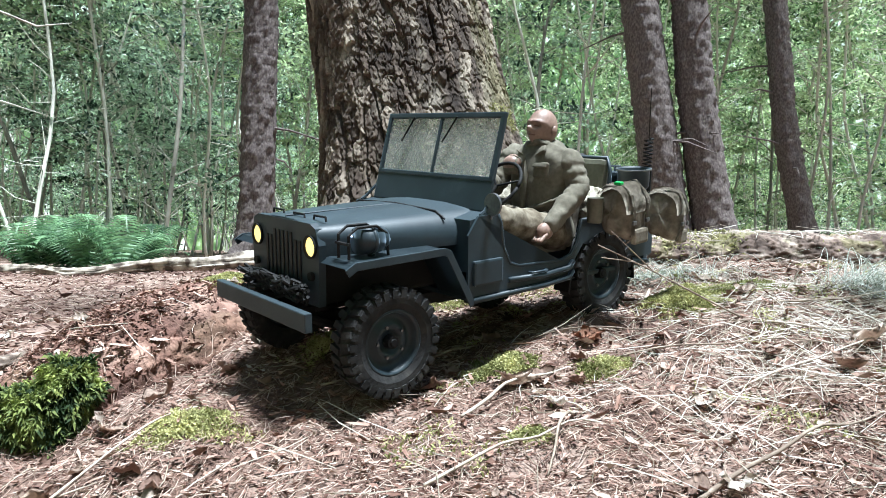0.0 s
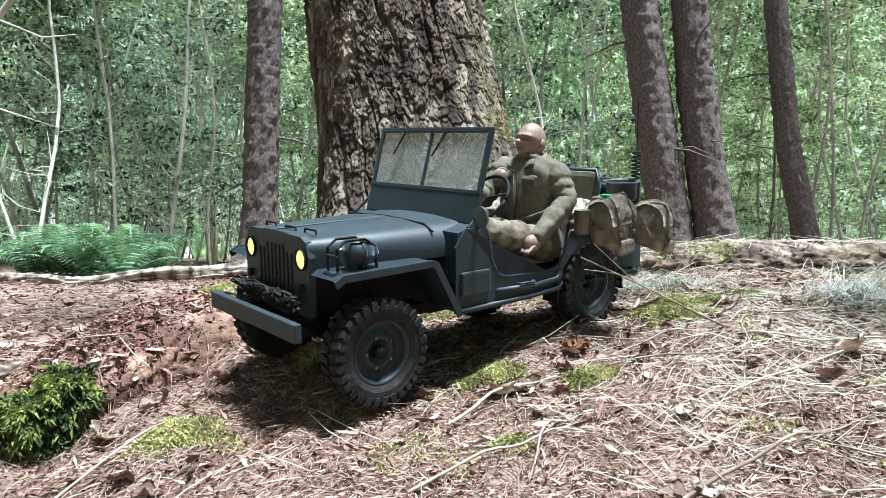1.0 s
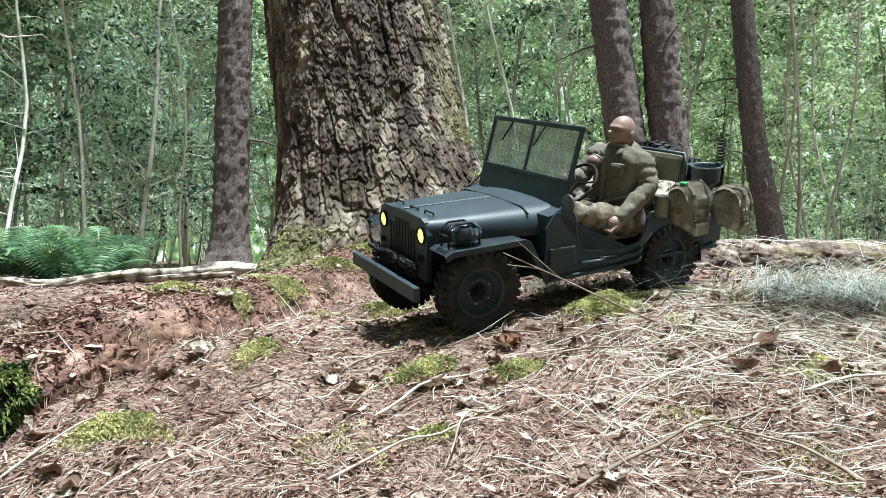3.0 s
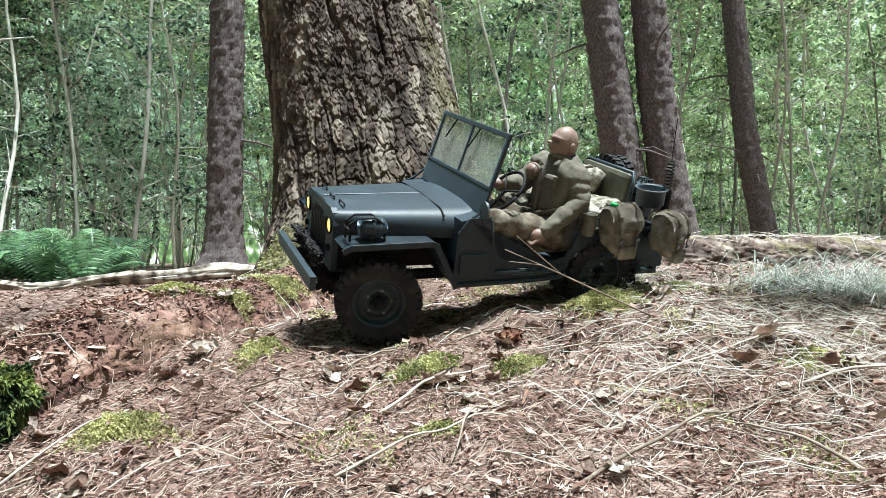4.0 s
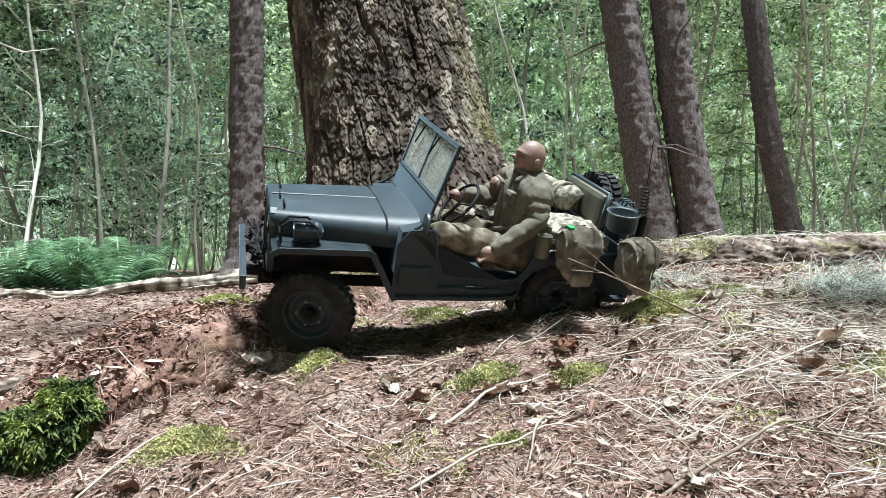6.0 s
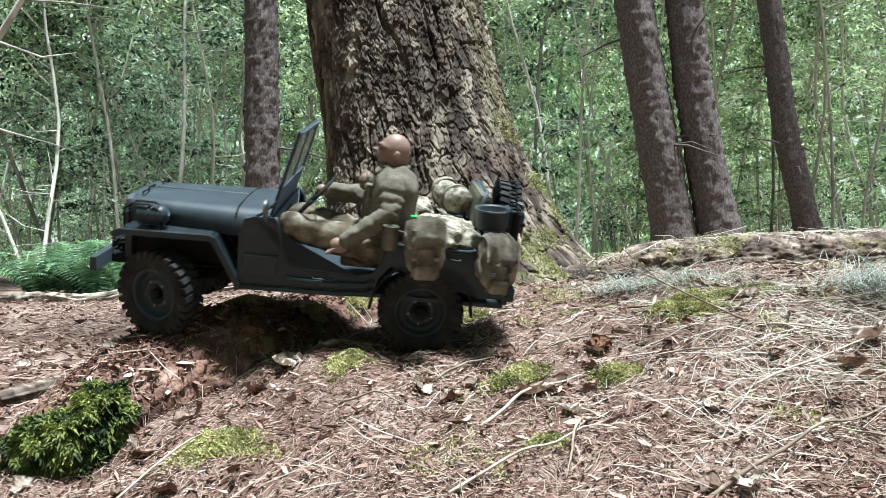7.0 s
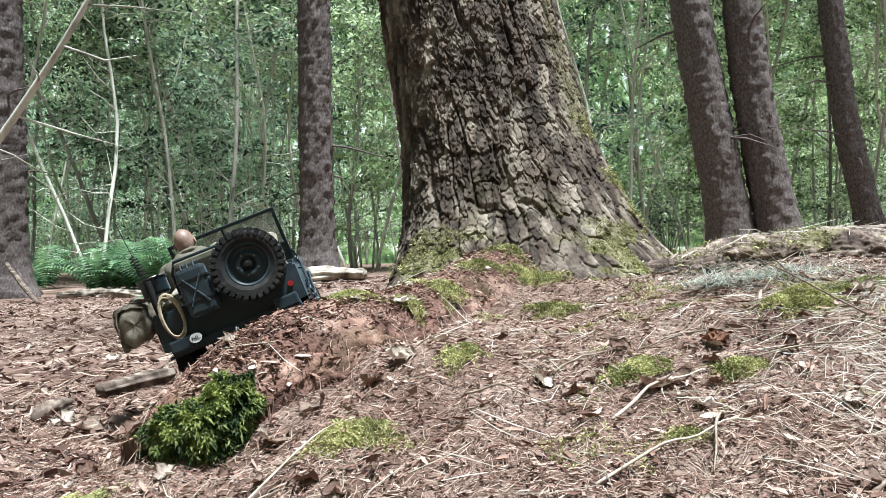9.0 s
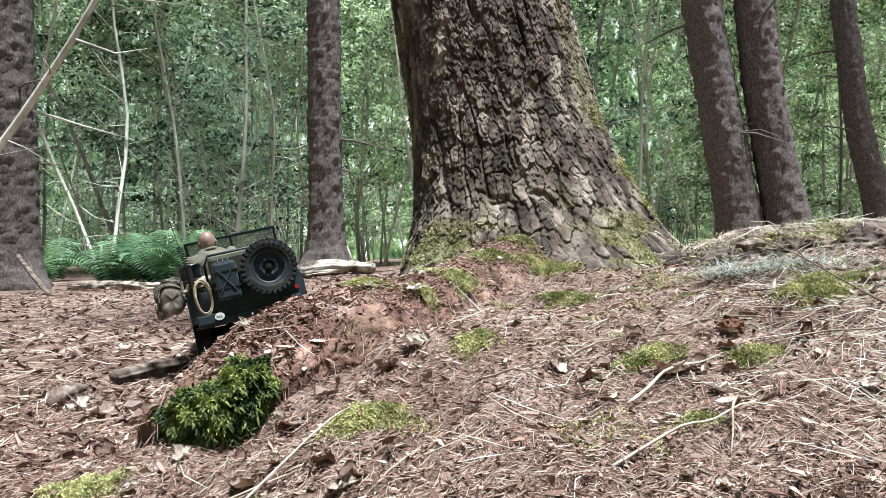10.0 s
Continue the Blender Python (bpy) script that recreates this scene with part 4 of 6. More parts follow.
def wheel_parts(parent, outer):
    """Tyre, rim, hub and nuts round the y axis; outer is +1 where the outer face looks to +y."""
    bm = bmesh.new()
    w = 0.0155
    turned(bm, [(r * RS, q) for r, q in [(0.036, -w * 0.75), (0.044, -w * 0.98), (0.053, -w), (0.0575, -w * 0.8), (0.0585, 0), (0.0575, w * 0.8), (0.053, w), (0.044, w * 0.98), (0.036, w * 0.75)]], 44)
    for k in range(30):
        a = 2 * math.pi * k / 30
        for sg in (-1, 1):
            aa = a + (0.1 if sg > 0 else 0)
            c, s = math.cos(aa), math.sin(aa)
            m = Matrix.Translation((0.0585 * RS * c, sg * w * 0.55, 0.0585 * RS * s)) @ Matrix.Rotation(-aa, 4, "Y") @ Matrix.Rotation(sg * 0.25, 4, "X")
            bmesh.ops.create_cube(bm, size=1, matrix=m @ Matrix.Diagonal((0.0052, w * 0.92, 0.0068, 1)))
            m2 = Matrix.Translation((0.0545 * RS * c, sg * w * 0.99, 0.0545 * RS * s)) @ Matrix.Rotation(-aa, 4, "Y")
            bmesh.ops.create_cube(bm, size=1, matrix=m2 @ Matrix.Diagonal((0.008, 0.0022, 0.0066, 1)))
    part("tyre", bm, M_RUBBER, parent, "black block-tread tyre", smooth=False)
    bm = bmesh.new()
    o = outer
    turned(bm, [(r * RS, q) for r, q in [(0.037, -o * w * 0.7), (0.037, o * w * 0.78), (0.035, o * w * 0.80), (0.0325, o * w * 0.55), (0.0315, o * w * 0.12), (0.024, o * w * 0.10), (0.020, o * w * 0.42), (0.014, o * w * 0.42), (0.0125, o * w * 0.2), (0.0, o * w * 0.2)]], 36)
    rim = part("rim", bm, M_PAINT, parent, "dark painted steel rim", smooth=True)
    bm = bmesh.new()
    rod(bm, (0, 0, 0), (0, o * w * 0.75, 0), 0.0078, 0.0065, 14)
    rod(bm, (0, o * w * 0.75, 0), (0, o * w * 0.85, 0), 0.0045, 0.0035, 10)
    part("hub", bm, M_CHASSIS, rim)
    for k in range(5):
        a = 2 * math.pi * k / 5
        bm = bmesh.new()
        rod(bm, (0.0165 * math.cos(a), o * w * 0.40, 0.0165 * math.sin(a)), (0.0165 * math.cos(a), o * w * 0.56, 0.0165 * math.sin(a)), 0.0018, None, 6)
        part("wheel_nut", bm, M_STEEL, rim)


def wheel(name, parent, place, outer):
    ob = new(name)
    ob.parent, ob.empty_display_size = parent, 0.02
    ob.matrix_basis = pose(*place)
    wheel_parts(ob, outer)
    return ob


def hood_mesh():
    bm = bmesh.new()
    rows = []
    for s in np.linspace(0, 1, 9):
        x = 0.395 - s * 0.192
        half, top = 0.069 + 0.033 * s ** 0.8, 0.1705 + 0.006 * s
        low, r = 0.138, 0.012 + 0.020 * s
        prof = [(-half, low)]
        for a in np.linspace(180, 90, 7):
            prof.append((-half + r + r * math.cos(radians(a)), top - r + r * math.sin(radians(a)) - 0.002))
        prof += [(-half * 0.35, top + 0.001), (0, top + 0.0015), (half * 0.35, top + 0.001)]
        for a in np.linspace(90, 0, 7):
            prof.append((half - r + r * math.cos(radians(a)), top - r + r * math.sin(radians(a)) - 0.002))
        prof.append((half, low))
        rows.append([bm.verts.new((x, y, z)) for y, z in prof])
    for a, b in zip(rows, rows[1:]):
        for k in range(len(a) - 1):
            bm.faces.new((a[k], a[k + 1], b[k + 1], b[k]))
    bmesh.ops.recalc_face_normals(bm, faces=bm.faces[:])
    return bm


def build_jeep():
    car = thing("model_jeep", "dark olive scale-model military jeep with lit headlights and loaded with packs", "model car")
    # chassis
    bm = bmesh.new()
    for sg in (-1, 1):
        box(bm, (0.155, sg * 0.042, 0.068), (0.50, 0.010, 0.014), 0.002)
    for x in (-0.09, 0.06, 0.2, 0.39):
        box(bm, (x, 0, 0.068), (0.012, 0.09, 0.010), 0.001)
    box(bm, (0.17, 0, 0.062), (0.07, 0.05, 0.022), 0.006)
    frame_part = part("chassis", bm, M_CHASSIS, car, "black ladder chassis")
    for x in (0, 0.339):
        bm = bmesh.new()
        rod(bm, (x, -0.092, 0.06), (x, 0.092, 0.06), 0.0065)
        ball(bm, (x, -0.018, 0.06), (0.018, 0.016, 0.018))
        part("axle", bm, M_CHASSIS, car, "black axle", smooth=True)
        for sg in (-1, 1):
            bm = bmesh.new()
            tube(bm, [(x - 0.06, sg * 0.05, 0.074), (x - 0.03, sg * 0.05, 0.062), (x, sg * 0.05, 0.056), (x + 0.03, sg * 0.05, 0.062), (x + 0.06, sg * 0.05, 0.074)], 0.0045, 6)
            part("leaf_spring", bm, M_CHASSIS, car)
    bm = bmesh.new()
    rod(bm, (0.02, -0.015, 0.062), (0.15, -0.01, 0.064), 0.004)
    rod(bm, (0.19, -0.015, 0.064), (0.325, -0.018, 0.062), 0.004)
    part("drive_shaft", bm, M_CHASSIS, car)
    # body sides with door cut and wheel arch
    side = [(0.240, 0.076), (0.240, 0.150), (0.225, 0.170), (0.196, 0.171), (0.191, 0.160), (0.186, 0.130), (0.176, 0.112), (0.160, 0.107), (0.085, 0.104), (0.066, 0.109), (0.056, 0.124), (0.048, 0.150), (-0.100, 0.150), (-0.105, 0.145), (-0.105, 0.092), (-0.072, 0.090), (-0.064, 0.105), (-0.048, 0.122), (-0.02, 0.130), (0.02, 0.130), (0.046, 0.122), (0.060, 0.104), (0.066, 0.078)]
    for sg in (-1, 1):
        bm = bmesh.new()
        y0, y1 = sorted((sg * 0.1145, sg * 0.1175))
        plate(bm, side, y0, y1)
        panel = part("side_panel", bm, M_PAINT, car)
        bm = bmesh.new()
        tube(bm, [(0.196, sg * 0.116, 0.172), (0.1905, sg * 0.116, 0.160), (0.185, sg * 0.116, 0.130), (0.175, sg * 0.116, 0.1125), (0.160, sg * 0.116, 0.108), (0.085, sg * 0.116, 0.105), (0.067, sg * 0.116, 0.110), (0.057, sg * 0.116, 0.124), (0.049, sg * 0.116, 0.151), (-0.10, sg * 0.116, 0.151)], 0.0026, 6)
        part("rolled_edge", bm, M_PAINT, panel, smooth=True)
        for z0, zb in ((0.094, 0.092), (0.078, 0.080)):
            bm = bmesh.new()
            tube(bm, [(0.235 if z0 < 0.09 else 0.178, sg * 0.1195, z0), (0.12, sg * 0.1205, zb), (0.075, sg * 0.1205, zb + 0.003), (0.066, sg * 0.119, zb + 0.010)], 0.0034, 7)
            part("side_rib", bm, M_PAINT, panel, smooth=True)
        bm = bmesh.new()
        box(bm, (0.212, sg * 0.119, 0.108), (0.044, 0.006, 0.028), 0.0025)
        part("side_box", bm, M_PAINT, panel)
        bm = bmesh.new()
        for a in range(9):
            t0 = math.pi * a / 9
            t1 = math.pi * (a + 1) / 9
            box(bm, (0.0 + 0.067 * math.cos((t0 + t1) / 2), sg * 0.104, 0.062 + 0.067 * math.sin((t0 + t1) / 2)), (0.003, 0.024, 0.0245), 0, (0, -math.degrees((t0 + t1) / 2), 0))
        part("wheel_arch", bm, M_CHASSIS, panel)
        for x in (0.13, -0.03):
            bm = bmesh.new()
            tube(bm, [(x + 0.014, sg * 0.1175, 0.14 if x < 0 else 0.098), (x + 0.012, sg * 0.123, 0.14 if x < 0 else 0.098), (x - 0.012, sg * 0.123, 0.14 if x < 0 else 0.098), (x - 0.014, sg * 0.1175, 0.14 if x < 0 else 0.098)], 0.0014, 6)
            part("grab_handle", bm, M_PAINT, panel, smooth=True)
    bm = bmesh.new()
    box(bm, (0.065, 0, 0.080), (0.345, 0.226, 0.005))
    box(bm, (-0.03, 0.0, 0.105), (0.12, 0.226, 0.004))
    part("floor_pan", bm, M_PAINT, car)
    bm = bmesh.new()
    box(bm, (-0.1035, 0, 0.120), (0.003, 0.229, 0.060), 0.001)
    tail = part("tail_panel", bm, M_PAINT, car)
    bm = bmesh.new()
    box(bm, (-0.110, 0, 0.086), (0.010, 0.21, 0.012), 0.002)
    part("rear_cross_bar", bm, M_PAINT, tail)
    for sg in (-1, 1):
        bm = bmesh.new()
        box(bm, (-0.118, sg * 0.085, 0.094), (0.012, 0.038, 0.020), 0.003)
        part("bumperette", bm, M_PAINT, tail)
        if sg < 0:
            bm = bmesh.new()
            rod(bm, (-0.105, sg * 0.100, 0.119), (-0.1085, sg * 0.100, 0.119), 0.0045)
            part("reflector", bm, M_RED, tail, "round red reflector")
    bm = bmesh.new()
    rod(bm, (-0.105, 0.0, 0.078), (-0.125, 0, 0.078), 0.004)
    tube(bm, [(-0.122, 0, 0.084), (-0.132, 0, 0.086), (-0.136, 0, 0.078), (-0.13, 0, 0.072)], 0.0025)
    part("tow_hook", bm, M_STEEL, tail)
    # oval country sign
    bm = bmesh.new()
    rod(bm, (0, 0, -0.0006), (0, 0, 0.0006), 0.0095, None, 28)
    sign = part("country_sign", bm, M_WHITE, tail, "white oval sign with two black letters")
    sign.matrix_basis = Matrix.Translation((-0.1263, 0.062, 0.096)) @ Euler((radians(90), 0, radians(-90))).to_matrix().to_4x4() @ Matrix.Diagonal((1, 0.78, 1, 1))
    cu = bpy.data.curves.new("letters", "FONT")
    cu.body, cu.size, cu.align_x, cu.align_y, cu.extrude = "NL", 0.0105, "CENTER", "CENTER", 0.0003
    cu.materials.append(M_BLACK)
    letters = new("letters", cu)
    letters.parent = sign
    letters.matrix_basis = pose(0, 0, 0.0009)
    # front: grille, lamps, bonnet
    bm = bmesh.new()
    out = [(-0.070, 0.088), (-0.072, 0.150), (-0.066, 0.166), (-0.056, 0.1705), (0.056, 0.1705), (0.066, 0.166), (0.072, 0.150), (0.070, 0.088)]
    a = [bm.verts.new((0.396, y, z)) for y, z in out]
    b = [bm.verts.new((0.388, y, z)) for y, z in out]
    bm.faces.new(a), bm.faces.new(b[::-1])
    for k in range(len(a)):
        bm.faces.new((a[k], b[k], b[(k + 1) % len(a)], a[(k + 1) % len(a)]))
    bmesh.ops.recalc_face_normals(bm, faces=bm.faces[:])
    grille = part("grille", bm, M_PAINT, car, "flat slotted grille")
    # slots are not cut: black bars stand for the shade inside them
    for k in range(9):
        bm = bmesh.new()
        box(bm, (0.3966, (k - 4) * 0.0088, 0.126), (0.0016, 0.0042, 0.064 if abs(k - 4) < 3 else 0.05), 0.0007)
        part("grille_slot", bm, M_BLACK, grille, "black bar painted for the shade in an open slot")
    for sg in (-1, 1):
        bm = bmesh.new()
        ob_axis = Matrix.Translation((0.3955, sg * 0.057, 0.1475)) @ Matrix.Rotation(radians(-90), 4, "Z")
        turned(bm, [(0.0118, -0.004), (0.0118, 0.003), (0.0102, 0.003), (0.0096, 0.0012)], 26)
        lamp = part("headlight", bm, M_CHASSIS, grille)
        lamp.matrix_basis = ob_axis
        bm = bmesh.new()
        turned(bm, [(0.0098, 0.0008), (0.0082, 0.0018), (0.0055, 0.0024), (0.0, 0.0028)], 26)
        part("lens", bm, M_LAMP, lamp, "glowing yellow lens", smooth=True)
        bm = bmesh.new()
        rod(bm, (0.396, sg * 0.059, 0.118), (0.400, sg * 0.059, 0.118), 0.0045)
        part("marker_lamp", bm, M_CHASSIS, grille)
    hood = part("bonnet", hood_mesh(), M_PAINT, car, "dark painted bonnet with a dusty sheen", smooth=True)
    for y in (0.046, 0.010, -0.040):
        bm = bmesh.new()
        tube(bm, [(0.383 - abs(y) * 0.1, y - 0.012, 0.171), (0.383 - abs(y) * 0.1, y - 0.011, 0.1755), (0.383 - abs(y) * 0.1, y + 0.011, 0.1755), (0.383 - abs(y) * 0.1, y + 0.012, 0.171)], 0.0012, 6)
        part("bonnet_catch", bm, M_CHASSIS, hood)
    bm = bmesh.new()
    tube(bm, [(0.25, -0.09, 0.1665), (0.25, -0.075, 0.1738), (0.25, 0, 0.1765), (0.25, 0.075, 0.1738), (0.25, 0.09, 0.1665)], 0.0013, 6)
    part("hinge_strip", bm, M_CHASSIS, hood)
    bm = bmesh.new()
    rod(bm, (0.25, 0, 0.1758), (0.392, 0, 0.1728), 0.0012, None, 6)
    part("centre_strip", bm, M_PAINT, hood)
    bm = bmesh.new()
    box(bm, (0.30, 0, 0.112), (0.17, 0.125, 0.05), 0.004)
    part("engine_bay", bm, M_CHASSIS, car)
    # cowl between bonnet and windscreen
    bm = bmesh.new()
    plate(bm, [(0.203, 0.172), (0.235, 0.166), (0.240, 0.110), (0.200, 0.105)], -0.1145, 0.1145)
    cowl = part("cowl", bm, M_PAINT, car)
    bm = bmesh.new()
    box(bm, (0.198, 0, 0.155), (0.004, 0.226, 0.035), 0.001)
    dash = part("dashboard", bm, M_PAINT, cowl)
    for y in (0.0, 0.018, -0.018, 0.04):
        bm = bmesh.new()
        rod(bm, (0.196, y, 0.158), (0.1945, y, 0.158), 0.0065)
        part("gauge", bm, M_BLACK, dash)
    # windscreen
    ws = new("windscreen")
    ws.parent, ws.empty_display_size = car, 0.02
    ws.matrix_basis = pose(0.203, 0, 0.172, 0, -15.0, 0)
    bm = bmesh.new()
    box(bm, (0, 0, 0.0175), (0.004, 0.216, 0.035), 0.001)
    part("lower_plate", bm, M_PAINT, ws)
    bm = bmesh.new()
    for sg in (-1, 1):
        box(bm, (0, sg * 0.1045, 0.072), (0.005, 0.007, 0.076), 0.0015)
    box(bm, (0, 0, 0.1095), (0.005, 0.216, 0.007), 0.0015)
    box(bm, (0, 0, 0.0365), (0.005, 0.216, 0.005), 0.001)
    box(bm, (0, 0, 0.073), (0.004, 0.005, 0.072), 0.001)
    part("screen_frame", bm, M_PAINT, ws)
    for sg in (-1, 1):
        bm = bmesh.new()
        box(bm, (0, sg * 0.0515, 0.0725), (0.0012, 0.098, 0.070))
        part("pane", bm, M_PANE, ws, "dusty clear pane").visible_shadow = False
        bm = bmesh.new()
        tube(bm, [(0.004, sg * 0.040 - 0.01, 0.107), (0.0045, sg * 0.040 - 0.028, 0.076)], 0.0012, 6)
        part("wiper", bm, M_CHASSIS, ws)
        bm = bmesh.new()
        tube(bm, [(-0.002, sg * 0.109, 0.02), (0.010, sg * 0.1135, 0.0), (0.016, sg * 0.114, -0.006)], 0.002, 6)
        part("hinge", bm, M_PAINT, ws)
    # front wings
    for sg in (-1, 1):
        bm = bmesh.new()
        top = [(0.394, 0.1335), (0.385, 0.1385), (0.276, 0.1405), (0.270, 0.138), (0.236, 0.078)]
        y0, y1 = sg * 0.066, sg * 0.121
        va, vb, vc = [], [], []
        for x, z in top:
            va.append(bm.verts.new((x, y0, z)))
            vb.append(bm.verts.new((x, y1, z)))
        for k in range(len(top) - 1):
            bm.faces.new((va[k], vb[k], vb[k + 1], va[k + 1]))
        bmesh.ops.solidify(bm, geom=bm.faces[:], thickness=0.0025)
        for (x0, z0), (x1, z1) in zip(top, top[1:]):
            d = math.hypot(x1 - x0, z1 - z0)
            box(bm, ((x0 + x1) / 2, sg * 0.1205, (z0 + z1) / 2 - 0.003), (d + 0.002, 0.0022, 0.008), 0.0005, (0, math.degrees(math.atan2(-(z1 - z0), x1 - x0)), 0))
        wing = part("front_wing", bm, M_PAINT, car, "angular front mudguard")
        if sg > 0:
            bm = bmesh.new()
            rod(bm, (0.343, 0.098, 0.1555), (0.368, 0.098, 0.1555), 0.0130, 0.0140, 22)
            ball(bm, (0.343, 0.098, 0.1555), (0.011, 0.0128, 0.0128), 16)
            rod(bm, (0.352, 0.098, 0.1555), (0.356, 0.098, 0.1555), 0.0146, 0.0146, 22)
            rod(bm, (0.352, 0.098, 0.139), (0.352, 0.098, 0.146), 0.004)
            lamp = part("blackout_lamp", bm, M_PAINT, wing, "round lamp in a wire guard", smooth=True)
            bm = bmesh.new()
            for dy in (-0.009, 0.009):
                tube(bm, [(0.384, 0.098 + dy, 0.140), (0.384, 0.098 + dy, 0.163), (0.374, 0.098 + dy, 0.170), (0.352, 0.098 + dy, 0.170), (0.340, 0.098 + dy, 0.162), (0.338, 0.098 + dy, 0.140)], 0.0016, 6)
            tube(bm, [(0.385, 0.086, 0.155), (0.385, 0.110, 0.155)], 0.0016, 6)
            part("lamp_guard", bm, M_CHASSIS, lamp)
    # bumper and winch rope
    bm = bmesh.new()
    box(bm, (0.4255, 0, 0.0835), (0.008, 0.200, 0.019), 0.0012)
    bumper = part("front_bumper", bm, M_PAINT, car)
    for sg in (-1, 1):
        bm = bmesh.new()
        box(bm, (0.405, sg * 0.042, 0.078), (0.036, 0.010, 0.012), 0.001)
        part("bumper_bracket", bm, M_CHASSIS, bumper)
    rng = np.random.default_rng(3)
    bm = bmesh.new()
    for k in range(26):
        p = [(0.409 + rng.normal(0, 0.004), y + rng.normal(0, 0.003), 0.104 + 0.006 * math.sin(k + y * 90) + rng.normal(0, 0.003)) for y in np.linspace(-0.062, 0.062, 12)]
        tube(bm, p, 0.0019, 5)
    part("winch_rope", bm, M_CHASSIS, car, "dark tangled rope lying behind the bumper")
    # interior
    for y in (0.055, -0.055):
        bm = bmesh.new()
        box(bm, (0.075, y, 0.118), (0.075, 0.075, 0.018), 0.006)
        box(bm, (0.030, y, 0.150), (0.014, 0.075, 0.060), 0.006, (0, -12, 0))
        part("seat", bm, M_CANVAS, car, "olive canvas seat")
    bm = bmesh.new()
    box(bm, (-0.072, 0.000, 0.195), (0.020, 0.125, 0.050), 0.008, (0, -8, 0))
    back = part("rear_backrest", bm, M_TIN, car, "smooth olive rear backrest")
    bm = bmesh.new()
    tube(bm, [(-0.062, 0.07, 0.150), (-0.068, 0.07, 0.205), (-0.075, 0.060, 0.222), (-0.075, -0.060, 0.222), (-0.068, -0.07, 0.205), (-0.062, -0.07, 0.150)], 0.0028, 8)
    part("back_tube", bm, M_PAINT, back, smooth=True)
    bm = bmesh.new()
    ring = [(0.152 - 0.022 * math.sin(a), 0.070 + 0.034 * math.cos(a), 0.196 + 0.026 * math.sin(a)) for a in np.linspace(0, 2 * math.pi, 29)]
    tube(bm, ring, 0.0022, 7)
    for a in (0.3, 2.4, 4.5):
        rod(bm, (0.152, 0.070, 0.196), (0.152 - 0.022 * math.sin(a), 0.070 + 0.034 * math.cos(a), 0.196 + 0.026 * math.sin(a)), 0.0013, None, 6)
    steer = part("steering_wheel", bm, M_CHASSIS, car, smooth=True)
    bm = bmesh.new()
    rod(bm, (0.152, 0.070, 0.196), (0.20, 0.062, 0.135), 0.0026)
    part("column", bm, M_CHASSIS, steer)
    bm = bmesh.new()
    rod(bm, (0.209, 0.121, 0.182), (0.206, 0.121, 0.182), 0.0125, None, 22)
    rod(bm, (0.207, 0.121, 0.172), (0.205, 0.113, 0.160), 0.0014, None, 6)
    part("door_mirror", bm, M_STEEL, car)
    # spare wheel and can on the tail
    spare = new("spare_wheel")
    spare.parent, spare.empty_display_size = car, 0.02
    spare.matrix_basis = pose(-0.1215, -0.053, 0.171, 0, 0, 90)
    wheel_parts(spare, 1)
    bm = bmesh.new()
    box(bm, (-0.120, 0.033, 0.163), (0.026, 0.046, 0.076), 0.006)
    can = part("jerry_can", bm, M_PAINT, car, "dark jerry can strapped to the tail")
    for sg in (-1, 1):
        bm = bmesh.new()
        rod(bm, (-0.1335, 0.033 - 0.014, 0.163 - sg * 0.022), (-0.1335, 0.033 + 0.014, 0.163 + sg * 0.022), 0.0018, None, 6)
        part("pressed_rib", bm, M_PAINT, can)
    bm = bmesh.new()
    for dy in (-0.010, 0, 0.010):
        tube(bm, [(-0.114, 0.033 + dy, 0.199), (-0.117, 0.033 + dy, 0.208), (-0.128, 0.033 + dy, 0.208), (-0.131, 0.033 + dy, 0.199)], 0.0017, 6)
    part("can_handle", bm, M_PAINT, can)
    bm = bmesh.new()
    for z in (0.148, 0.182):
        box(bm, (-0.120, 0.033, z), (0.0285, 0.0485, 0.004), 0.0005)
    part("can_strap", bm, M_CHASSIS, can)
    # whip aerial
    bm = bmesh.new()
    rod(bm, (-0.112, 0.100, 0.150), (-0.112, 0.100, 0.205), 0.006)
    aerial = part("aerial_base", bm, M_CHASSIS, car)
    bm = bmesh.new()
    tube(bm, [(-0.110 + 0.010 * s / 60 + 0.0058 * math.cos(s * 0.9), 0.100 + 0.008 * s / 60 + 0.0058 * math.sin(s * 0.9), 0.205 + 0.045 * s / 60) for s in range(61)], 0.0011, 5)
    part("spring", bm, M_CHASSIS, aerial)
    bm = bmesh.new()
    rod(bm, (-0.100, 0.108, 0.250), (-0.088, 0.116, 0.315), 0.0007, None, 5)
    part("whip", bm, M_CHASSIS, aerial)
    wheels = [wheel("front_wheel", car, (0.339, 0.104, 0.06), 1), wheel("front_wheel", car, (0.339, -0.104, 0.06), -1), wheel("rear_wheel", car, (0, 0.104, 0.06), 1), wheel("rear_wheel", car, (0, -0.104, 0.06), -1)]
    return car, wheels


